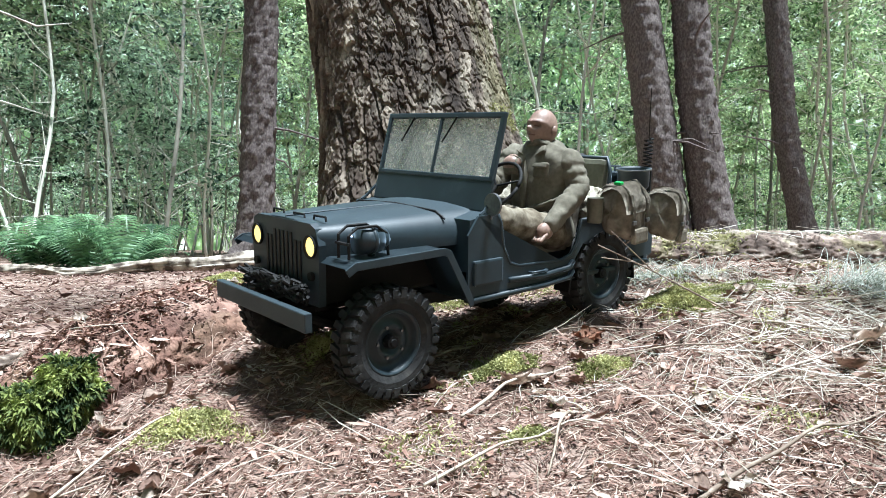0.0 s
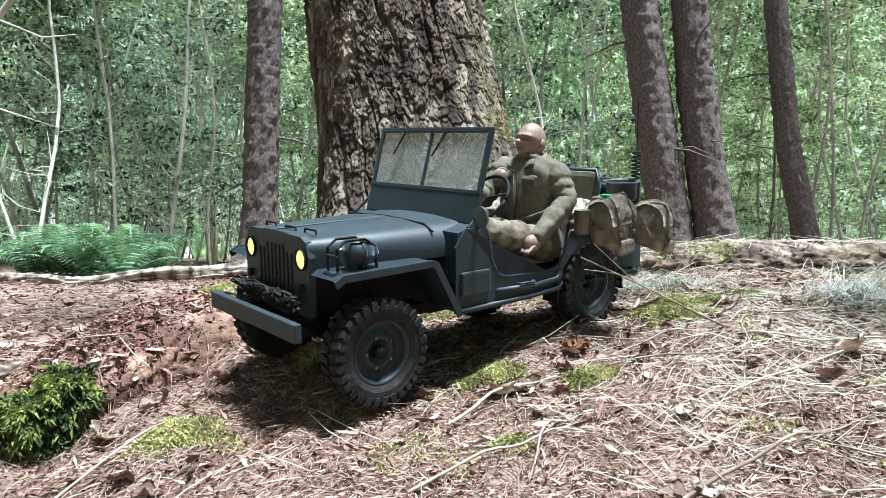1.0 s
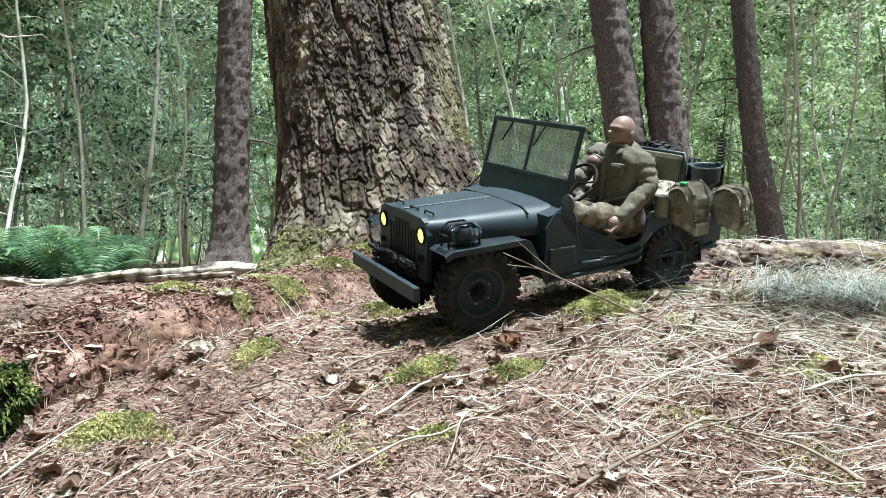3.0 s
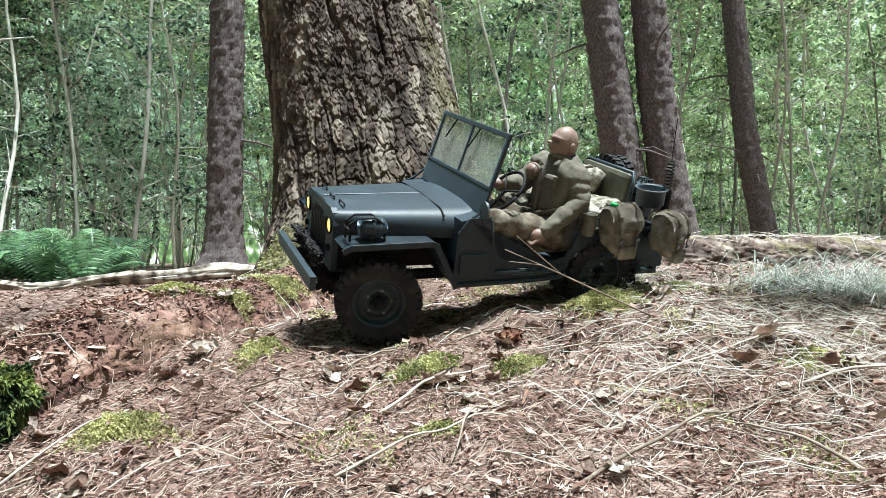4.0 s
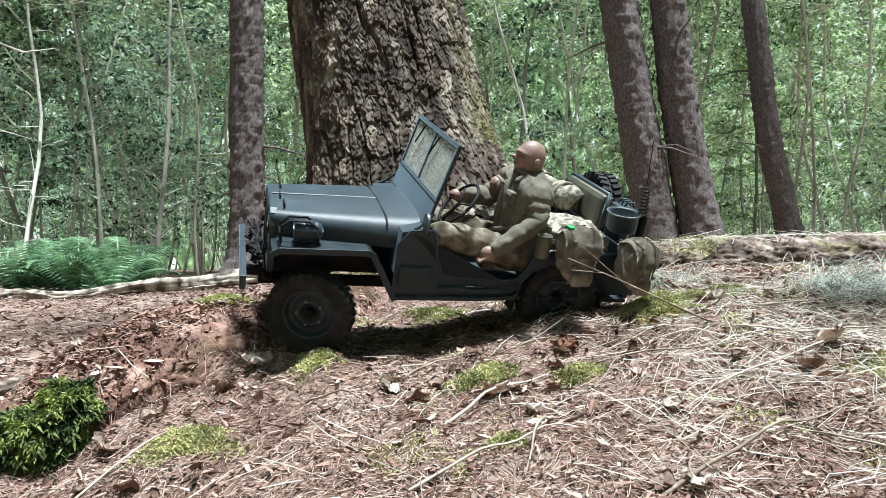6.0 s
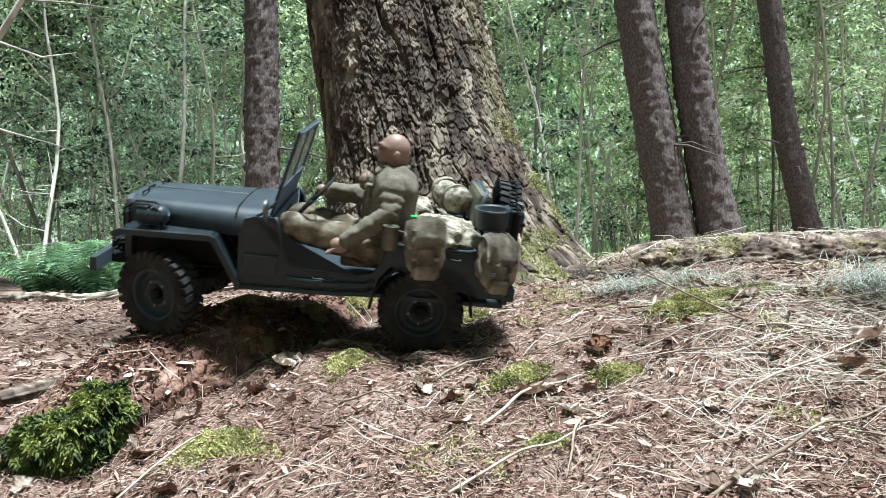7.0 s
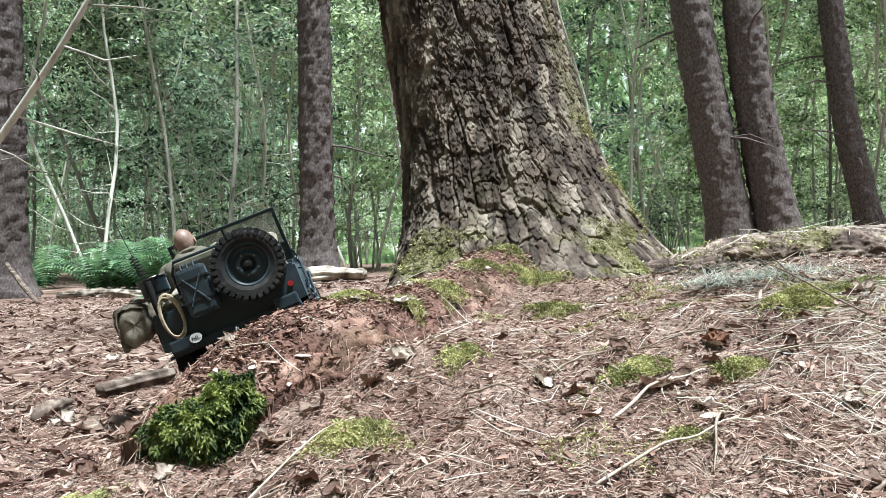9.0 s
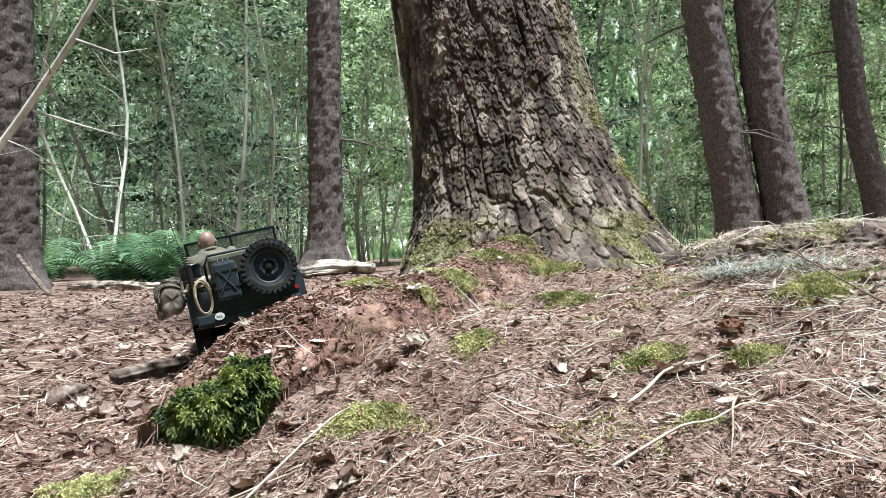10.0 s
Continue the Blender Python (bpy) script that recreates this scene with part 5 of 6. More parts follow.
# ---------- what rides in it ----------
def capsule(bm, a, b, r0, r1, seg=16):
    n = 9
    a, b = Vector(a), Vector(b)
    d = b - a
    pts, rs = [a - d.normalized() * r0 * 0.85, a - d.normalized() * r0 * 0.5], [r0 * 0.35, r0 * 0.8]
    for k in range(n + 1):
        t = k / n
        pts.append(a + d * t)
        rs.append((r0 + (r1 - r0) * t) * (1 + 0.05 * math.sin(t * 19 + a.x * 90)))
    pts += [b + d.normalized() * r1 * 0.5, b + d.normalized() * r1 * 0.85]
    rs += [r1 * 0.8, r1 * 0.35]
    return tube(bm, pts, rs, seg)


def build_doll():
    """A plain figure in one mesh: cloth and painted vinyl."""
    bm = bmesh.new()
    # trunk of the figure, lofted
    rows = []
    for z, hx, hy, cx in ((0.118, 0.030, 0.044, 0.055), (0.135, 0.036, 0.050, 0.058), (0.155, 0.031, 0.042, 0.055), (0.175, 0.033, 0.045, 0.054), (0.200, 0.034, 0.048, 0.052), (0.220, 0.032, 0.052, 0.050), (0.233, 0.027, 0.046, 0.050), (0.241, 0.020, 0.031, 0.052), (0.247, 0.0150, 0.019, 0.053)):
        rows.append([bm.verts.new((cx + hx * math.cos(a) * (1 + 0.04 * math.sin(5 * a + z * 210)), 0.055 + hy * math.sin(a) * (1 + 0.03 * math.sin(7 * a + z * 160)), z + 0.0015 * math.sin(4 * a + z * 300))) for a in np.linspace(0, 2 * math.pi, 29)[:-1]])
    for a, b in zip(rows, rows[1:]):
        for k in range(28):
            bm.faces.new((a[k], a[(k + 1) % 28], b[(k + 1) % 28], b[k]))
    bm.faces.new(rows[0][::-1]), bm.faces.new(rows[-1])
    tube(bm, [(0.053 + 0.0165 * math.cos(a), 0.054 + 0.0185 * math.sin(a), 0.2430 + 0.003 * math.sin(a * 2 + 1)) for a in np.linspace(0, 2 * math.pi, 22)], 0.0050, 8)
    capsule(bm, (0.052, 0.098, 0.224), (0.054, 0.114, 0.190), 0.0160, 0.0145)
    capsule(bm, (0.054, 0.114, 0.190), (0.105, 0.115, 0.150), 0.0148, 0.0112)
    capsule(bm, (0.054, 0.008, 0.226), (0.085, -0.002, 0.190), 0.0175, 0.0155)
    capsule(bm, (0.085, -0.002, 0.190), (0.138, 0.030, 0.198), 0.0150, 0.0115)
    n_legs = len(bm.faces)
    capsule(bm, (0.065, 0.082, 0.134), (0.180, 0.096, 0.160), 0.0240, 0.0190)
    capsule(bm, (0.180, 0.096, 0.160), (0.200, 0.090, 0.108), 0.0180, 0.0130)
    capsule(bm, (0.065, 0.030, 0.134), (0.175, 0.025, 0.158), 0.0240, 0.0190)
    capsule(bm, (0.175, 0.025, 0.158), (0.196, 0.028, 0.108), 0.0180, 0.0130)
    bm.faces.ensure_lookup_table()
    for f in bm.faces[n_legs:]:
        f.material_index = 3
    for y in (0.078, 0.034):
        box(bm, (0.083, y, 0.212), (0.006, 0.022, 0.018), 0.002, (0, -8, 0))
    cloth_faces = len(bm.faces)
    bm.faces.ensure_lookup_table()
    rod(bm, (0.054, 0.053, 0.240), (0.056, 0.053, 0.256), 0.0125, None, 18)
    # head: an egg with brow, sockets, cheeks and jaw pushed into it
    egg = bmesh.ops.create_uvsphere(bm, u_segments=64, v_segments=48, radius=1, matrix=Matrix.Identity(4))
    for v in egg["verts"]:
        q = v.co.copy()
        s = Vector((q.x * 0.0212, q.y * 0.0178, q.z * 0.0240))
        if q.z < 0:
            s.x += 0.004 * (-q.z) * max(0, q.x)
            s.y *= 1 - 0.22 * (-q.z)
            s.x -= 0.005 * max(0, -q.x) * (-q.z)
        face = max(0.0, q.x)
        s.x += face * 0.0030 * math.exp(-((q.z - 0.16) / 0.10) ** 2)
        for sg in (-1, 1):
            s.x -= 0.0060 * face * math.exp(-((q.z + 0.03) / 0.10) ** 2 - ((q.y - sg * 0.40) / 0.2) ** 2)
            s.x += 0.0012 * face * math.exp(-((q.z + 0.30) / 0.16) ** 2 - ((q.y - sg * 0.45) / 0.22) ** 2)
        s.x += 0.0078 * face * math.exp(-((q.z + 0.20) / 0.14) ** 2 - (q.y / 0.15) ** 2)
        s.x += 0.0024 * face * math.exp(-((q.z + 0.52) / 0.07) ** 2 - (q.y / 0.3) ** 2)
        s.x += 0.0036 * face * math.exp(-((q.z + 0.85) / 0.15) ** 2 - (q.y / 0.4) ** 2)
        v.co = s + Vector((0.058, 0.053, 0.2630))
    for sg in (-1, 1):
        ball(bm, (0.0545, 0.053 + sg * 0.0180, 0.2600), (0.0048, 0.0024, 0.0070), 10)
    bm.faces.ensure_lookup_table()
    head = {v for f in bm.faces[cloth_faces:] for v in f.verts}
    bmesh.ops.rotate(bm, cent=(0.056, 0.053, 0.248), matrix=Matrix.Rotation(radians(-13), 3, "Y"), verts=list(head))
    ball(bm, (0.114, 0.114, 0.143), (0.0125, 0.0085, 0.0105), 14)
    for k in range(4):
        capsule(bm, (0.118, 0.108 + k * 0.004, 0.140), (0.128, 0.108 + k * 0.004, 0.133), 0.0026, 0.0022, 8)
    ball(bm, (0.146, 0.036, 0.199), (0.0105, 0.009, 0.008), 14)
    bm.faces.ensure_lookup_table()
    for f in bm.faces[cloth_faces:]:
        f.material_index = 1
        c = Matrix.Rotation(radians(13), 3, "Y") @ (f.calc_center_median() - Vector((0.056, 0.053, 0.248))) - Vector((0.002, 0, 0.015))
        if c.x > 0.008 and c.length < 0.034:
            brow = abs(c.z - 0.0045) < 0.0011 and 0.0025 < abs(c.y) < 0.0115
            eye = abs(c.z + 0.0008) < 0.0012 and 0.0040 < abs(c.y) < 0.0095
            mouth = abs(c.z + 0.0125) < 0.0009 and abs(c.y) < 0.0062
            if brow or eye or mouth:
                f.material_index = 4
    # open collar, zip and the belt of the jacket
    n0 = len(bm.faces)
    for sg in (-1, 1):
        box(bm, (0.073, 0.053 + sg * 0.014, 0.2350), (0.004, 0.020, 0.012), 0.0015, (sg * 30, -38, sg * -20))
        box(bm, (0.0855, 0.053 + sg * 0.025, 0.2185), (0.005, 0.023, 0.006), 0.0015, (0, -8, 0))
    box(bm, (0.0875, 0.053, 0.190), (0.003, 0.0045, 0.075), 0.001, (0, -2, 0))
    for k in range(9):
        a = -0.5 + k * 0.42
        tube(bm, [(0.057 + 0.0345 * math.cos(a + t * 0.5), 0.055 + 0.049 * math.sin(a + t * 0.5), 0.150 + 0.007 * k + 0.010 * t) for t in (0, 0.4, 0.8, 1.2)], [0.0006, 0.0024, 0.0022, 0.0006], 6)
    bm.faces.ensure_lookup_table()
    for f in bm.faces[n0:]:
        f.material_index = 0
    for y in (0.090, 0.028):
        n0 = len(bm.faces)
        box(bm, (0.212, y, 0.094), (0.040, 0.020, 0.020), 0.006)
        bm.faces.ensure_lookup_table()
        for f in bm.faces[n0:]:
            f.material_index = 2
    # folds and creases in the cloth
    soft = {e for f in bm.faces if f.material_index in (0, 3) for e in f.edges}
    bmesh.ops.subdivide_edges(bm, edges=list(soft), cuts=2, use_grid_fill=True, smooth=0.6)
    bm.normal_update()
    for v in bm.verts:
        if v.link_faces and all(f.material_index in (0, 3) for f in v.link_faces):
            q = v.co
            crease = noise.noise(Vector((q.x * 55 + q.z * 30, q.y * 40, q.z * 75))) + 0.5 * noise.noise(q * 150)
            v.co += v.normal * 0.0021 * (crease - 0.5 * abs(noise.noise(Vector((q.x * 90, q.y * 60, q.z * 130 + 7)))))
    ob = part("doll", bm, [M_CLOTH, M_SKIN, M_CHASSIS, M_TROUSERS, M_STUBBLE], None, smooth=True)
    return tagged(ob, "bald doll in olive field clothes seated at the wheel", "doll")


def pack(place, size, turn, label, seed, tab=False):
    """A canvas field pack: bulging bag, flap, straps and buckles, all lying on one rounded form."""
    ob = thing("field_pack", label, "bag", "canvas packs")
    def skin(x, a, grow):
        """Point at x (-1 to 1) across and angle a round the bag: 90 is its top, 0 its outer face."""
        c, s = math.cos(radians(a)), math.sin(radians(a))
        k = 1 / (abs(x) ** 3 + abs(c) ** 3 + abs(s) ** 3) ** (1 / 3)
        p = Vector((x * size[0], c * size[1], s * size[2])) * 0.5 * k
        n = noise.noise(p * 75 + Vector((seed * 3, 0, 0))) * 0.14 + noise.noise(p * 170 + Vector((0, seed * 5, 0))) * 0.06
        p *= 1.08 * grow + n
        p.z -= 0.10 * size[2] * max(0.0, c) * (1 - s)
        return p
    def patch(x0, x1, a0, a1, nx, na, grow, thick):
        bm = bmesh.new()
        g = [[bm.verts.new(skin(x0 + (x1 - x0) * i / nx, a0 + (a1 - a0) * j / na, grow)) for j in range(na + 1)] for i in range(nx + 1)]
        for i in range(nx):
            for j in range(na):
                bm.faces.new((g[i][j], g[i][j + 1], g[i + 1][j + 1], g[i + 1][j]))
        bmesh.ops.solidify(bm, geom=bm.faces[:], thickness=thick)
        return bm
    bm = bmesh.new()
    n, rings = 26, []
    for i in range(15):
        x = math.sin(math.pi * (i / 14 - 0.5)) * 0.995
        w = math.cos(math.pi * (i / 14 - 0.5)) ** 0.45 + 0.02
        ring = []
        for j in range(n):
            p = skin(x, 360 * j / n, 1.0)
            ring.append(bm.verts.new((p.x, p.y * min(1, w), p.z * min(1, w))))
        rings.append(ring)
    for a, b in zip(rings, rings[1:]):
        for j in range(n):
            bm.faces.new((a[j], a[(j + 1) % n], b[(j + 1) % n], b[j]))
    bm.faces.new(rings[0]), bm.faces.new(rings[-1])
    bmesh.ops.recalc_face_normals(bm, faces=bm.faces[:])
    part("bag", bm, M_CANVAS, ob, smooth=True)
    flap = part("flap", patch(-0.86, 0.86, 140, 8, 10, 16, 1.05, 0.0016), M_CANVAS, ob, smooth=True)
    for sx in (-0.42, 0.42):
        part("strap", patch(sx - 0.07, sx + 0.07, 150, -55, 2, 22, 1.10, 0.0012), M_CANVAS, ob, "pale webbing strap")
        p = skin(sx, -8, 1.15)
        bm = bmesh.new()
        box(bm, p, (0.0065, 0.0025, 0.005), 0.0008)
        part("buckle", bm, M_STEEL, ob)
    bm = bmesh.new()
    box(bm, skin(0.0, -35, 1.02), (size[0] * 0.5, size[1] * 0.2, size[2] * 0.32), 0.004)
    part("pocket", bm, M_CANVAS, ob)
    if tab:
        bm = bmesh.new()
        box(bm, skin(0.45, 80, 1.1), (0.007, 0.010, 0.004), 0.001)
        part("tab", bm, M_GREEN, flap, "small green tab")
    return ob, pose(*place, *turn)


def tin_cup():
    ob = thing("tin_cup", "olive tin cup hanging on the side of the jeep", "cup")
    bm = bmesh.new()
    prof = [(0.0, -0.015), (0.0085, -0.015), (0.0095, -0.013), (0.0098, 0.015), (0.0102, 0.0155), (0.0092, 0.015), (0.0088, -0.012), (0.0, -0.012)]
    turned(bm, prof, 22)
    cup = part("cup", bm, M_TIN, ob, smooth=True)
    cup.matrix_basis = pose(0, 0, 0, 90)
    bm = bmesh.new()
    tube(bm, [(-0.009, 0, 0.010), (-0.016, 0, 0.009), (-0.017, 0, -0.004), (-0.0095, 0, -0.008)], 0.0011, 6)
    part("cup_handle", bm, M_TIN, ob)
    return ob, pose(0.050, 0.137, 0.165)


def cook_pot():
    ob = thing("cooking_pot", "dark round cooking pot standing on the load", "pot")
    bm = bmesh.new()
    turned(bm, [(0.0, -0.013), (0.0185, -0.013), (0.021, -0.010), (0.0215, 0.012), (0.0232, 0.0135), (0.0215, 0.0142), (0.0200, 0.012), (0.0195, -0.009), (0.0, -0.010)], 30)
    p = part("pot", bm, M_PAINT, ob, smooth=True)
    p.matrix_basis = pose(0, 0, 0, 90)
    bm = bmesh.new()
    tube(bm, [(0.0232 * math.cos(a), 0.0232 * math.sin(a), 0.0135) for a in np.linspace(0, 2 * math.pi, 31)], 0.0012, 6)
    part("rim", bm, M_STEEL, ob, "worn bright rim")
    bm = bmesh.new()
    tube(bm, [(-0.021, 0, 0.010), (-0.036, 0, 0.011), (-0.046, 0.002, 0.008)], 0.0022, 6)
    part("pot_handle", bm, M_CHASSIS, ob)
    return ob, pose(-0.081, 0.099, 0.195, 0, 4, 30)


def soft_mass(name, label, category, place, size, mat, seed, rough=0.25):
    bm = bmesh.new()
    bmesh.ops.create_icosphere(bm, subdivisions=4, radius=1)
    for v in bm.verts:
        n = noise.noise(v.co * 2.2 + Vector((seed, 0, 0))) + 0.6 * noise.noise(v.co * 5.5 + Vector((0, seed, 0))) + 0.3 * noise.noise(v.co * 13)
        v.co = Vector((v.co.x * size[0], v.co.y * size[1], v.co.z * size[2])) * (1 + rough * n)
    ob = part(name, bm, mat, None, smooth=True)
    return tagged(ob, label, category), pose(*place)


def blanket_roll():
    ob = thing("blanket_roll", "rolled pale khaki blanket tied with straps", "blanket")
    bm = bmesh.new()
    tube(bm, [(-0.004 * math.sin(k), y, 0.003 * math.sin(k * 1.7)) for k, y in enumerate(np.linspace(-0.055, 0.055, 14))], [0.019 + 0.0015 * math.sin(k * 2.3) for k in range(14)], 18)
    part("roll", bm, M_NET, ob, smooth=True)
    for y in (-0.028, 0.028):
        bm = bmesh.new()
        tube(bm, [(0.0215 * math.cos(a), y, 0.0215 * math.sin(a)) for a in np.linspace(0, 2 * math.pi, 21)], 0.0018, 6)
        part("strap", bm, M_CANVAS, ob)
    return ob, pose(-0.036, -0.040, 0.196, 0, 0, 12)


def rope_coil():
    ob = thing("rope_coil", "coil of pale hemp rope hanging at the tail", "rope")
    rng = np.random.default_rng(6)
    bm = bmesh.new()
    pts = []
    for k in range(150):
        a = 2 * math.pi * k / 25
        w = 1 + 0.07 * math.sin(k * 0.37) + 0.05 * math.sin(k * 0.11)
        pts.append((0.0035 * math.sin(k * 0.21), 0.015 * w * math.sin(a), 0.034 * w * math.cos(a)))
    tube(bm, pts, 0.0018, 6)
    part("coil", bm, M_ROPE, ob)
    bm = bmesh.new()
    box(bm, (0.004, 0, 0.030), (0.012, 0.008, 0.010), 0.002)
    part("rope_tie", bm, M_CANVAS, ob)
    return ob, pose(-0.118, 0.084, 0.140, 0, 0, 8)


# ---------- litter ----------
def scatter(rng, n, x0, x1, y0, y1, power=1.0):
    y = y0 + (y1 - y0) * rng.uniform(0, 1, n) ** power
    x = rng.uniform(x0, x1, n)
    return x, y


def surface_z(x, y):
    return np.maximum(ground(x, y), root_top(x, y) + 0.003)


def sticks(name, x, y, length, width, rng, material, label, category, lift=0.003, arch=0.15, steep=0.12, height=None):
    """Thin three-sided bent straws lying about: one object of stuff."""
    n = len(x)
    a = rng.uniform(0, 2 * math.pi, n)
    L = length * rng.uniform(0.5, 1.5, n)
    d = np.stack([np.cos(a), np.sin(a)], 1)
    sd = np.stack([-np.sin(a), np.cos(a)], 1)
    bend = rng.normal(0, arch, n) * L
    z0 = (height if height is not None else surface_z)(x, y)
    tilt = rng.normal(0, steep, n) * L
    rings = []
    for s, wf in ((-0.5, 0.6), (0.0, 1.0), (0.5, 0.35)):
        px = x + d[:, 0] * L * s + sd[:, 0] * bend * (1 - 4 * s * s)
        py = y + d[:, 1] * L * s + sd[:, 1] * bend * (1 - 4 * s * s)
        gz = np.maximum((height if height is not None else surface_z)(px, py), z0 - 0.3 * L) + lift + np.abs(tilt) * 0.5 + tilt * s
        w = width * wf
        for ox, oz in ((-1, -0.5), (1, -0.5), (0, 1)):
            rings.append(np.stack([px + sd[:, 0] * w * ox, py + sd[:, 1] * w * ox, gz + w * oz], 1))
    v = np.concatenate(rings)
    k = np.arange(n)
    f = []
    for r in (0, 3):
        for j in range(3):
            f.append(np.stack([k + (r + j) * n, k + (r + (j + 1) % 3) * n, k + (r + 3 + (j + 1) % 3) * n, k + (r + 3 + j) * n], 1))
    return tagged(from_arrays(name, v, np.concatenate(f), material), label, category, kind="stuff")


def flakes(name, x, y, size, rng, material, label, category, lift=0.004):
    """Curled scraps of leaf and bark: one object of stuff."""
    n = len(x)
    a = rng.uniform(0, 2 * math.pi, n)
    L, W = size * rng.uniform(0.5, 1.7, n), size * rng.uniform(0.08, 0.40, n)
    d = np.stack([np.cos(a), np.sin(a)], 1)
    sd = np.stack([-np.sin(a), np.cos(a)], 1)
    z = surface_z(x, y) + lift * rng.uniform(0.3, 1.6, n)
    ta, tb, cu = rng.normal(0, 0.22, n), rng.normal(0, 0.3, n), rng.normal(0.2, 0.4, n)
    v = []
    for i, (p, q) in enumerate(((-1, 0), (-0.4, 0.9), (0.5, 0.75), (1, 0.0), (0.45, -0.85), (-0.5, -0.7), (0, 0))):
        p, q = p * rng.uniform(0.6, 1.3, n), q * rng.uniform(0.4, 1.5, n)
        v.append(np.stack([x + d[:, 0] * L * p + sd[:, 0] * W * q, y + d[:, 1] * L * p + sd[:, 1] * W * q, z + L * p * ta + W * q * tb + cu * L * (p * p + q * q) * 0.5], 1))
    k = np.arange(n)
    f = np.concatenate([np.stack([k + i * n, k + ((i + 1) % 6) * n, k + 6 * n], 1) for i in range(6)])
    return tagged(from_arrays(name, np.concatenate(v), f, material), label, category, kind="stuff")


def build_litter():
    rng = np.random.default_rng(77)
    x, y = scatter(rng, 62000, -1.0, 0.8, 0.42, 1.6, 1.3)
    keep = (root_top(x, y) < ground(x, y)) | (rng.uniform(0, 1, len(x)) < 0.10)
    x, y = x[keep], y[keep]
    flakes("leaf_litter", x, y, 0.0039, rng, M_LITTER, "dry brown leaf scraps and bark crumbs covering the soil", "leaf litter")
    x, y = scatter(rng, 4200, -0.75, 0.8, 0.42, 1.6, 1.15)
    flakes("leaf_fragments", x, y, 0.0080, rng, M_DEADBITS, "curled brown leaf fragments among the needles", "leaf litter", lift=0.006)
    x, y = scatter(rng, 72000, -1.0, 0.8, 0.42, 1.6, 1.4)
    keep = (root_top(x, y) < ground(x, y)) | (rng.uniform(0, 1, len(x)) < 0.14)
    x, y = x[keep], y[keep]
    sticks("needle_litter", x, y, 0.016, 0.00042, rng, M_NEEDLE, "brown fallen pine needles lying crosswise", "pine needles")
    k = rng.integers(0, 56, 9000)
    off = rng.normal(0, 0.55, len(k)) * ROOT_FINE[k, 3]
    x, y = ROOT_FINE[k, 0] + 0.82 * off + rng.normal(0, 0.012, len(k)), ROOT_FINE[k, 1] - 0.57 * off + rng.normal(0, 0.012, len(k))
    on = root_top(x, y) > ground(x, y) + 0.004
    flakes("bark_scales", x[on], y[on], 0.0038, rng, M_SCALES, "small peeling reddish bark scales on the root", "bark scales", lift=0.002)
    x, y = scatter(rng, 24000, -3.2, 0.2, 0.75, 5.0, 1.6)
    keep = (x < -0.6) | (y > 2.2)
    flakes("path_litter", x[keep], y[keep], 0.014, rng, M_PATHLITTER, "dry leaf scraps on the forest path", "leaf litter")
    x, y = scatter(rng, 6000, -3.0, -0.45, 0.75, 4.0, 1.5)
    clear = np.maximum.reduce([root_top(x + a, y + b) for a, b in ((0, 0), (0.06, 0), (-0.06, 0), (0, 0.06), (0, -0.06))]) < -1
    x, y = x[clear], y[clear]
    sticks("path_twigs", x, y, 0.07, 0.0013, rng, M_NEEDLE, "small twigs and needles on the forest path", "twigs")
    x, y = scatter(rng, 9000, 0.3, 3.2, 1.2, 4.0, 1.6)
    flakes("bank_litter", x, y, 0.009, rng, M_LITTER, "dry leaf scraps on the bank round the fallen log", "leaf litter")
    x, y = scatter(rng, 4000, 0.3, 2.4, 1.2, 2.4, 1.3)
    sticks("bank_needles", x, y, 0.05, 0.0009, rng, M_NEEDLE, "needles and small twigs on the bank round the log", "pine needles")
    # pale straw, thickest on the right-hand bank
    x = rng.normal(0.55, 0.20, 1900)
    y = rng.normal(0.82, 0.16, 1900)
    keep = (y > 0.45) & (x > 0.0)
    sticks("dry_straw", x[keep], y[keep], 0.068, 0.00038, rng, M_STRAW, "pale dry grass straw lying in a mat", "straw", lift=0.005, arch=0.20, steep=0.10)
    x, y = scatter(rng, 170, -0.5, 0.75, 0.48, 1.4)
    sticks("loose_straw", x, y, 0.065, 0.0006, rng, M_STRAW, "single pale straws scattered over the litter", "straw", lift=0.005, steep=0.10)
    x = rng.normal(0.75, 0.4, 160)
    y = rng.normal(1.60, 0.03, 160)
    sticks("log_straw", x, y, 0.07, 0.0008, rng, M_STRAW, "dry straw and needles lying on the fallen log", "straw", height=lambda a, b: np.interp(a, LOG[:, 0], LOG[:, 2] + LOG[:, 3]) - 3.0 * (b - 1.61) ** 2)


build_litter()


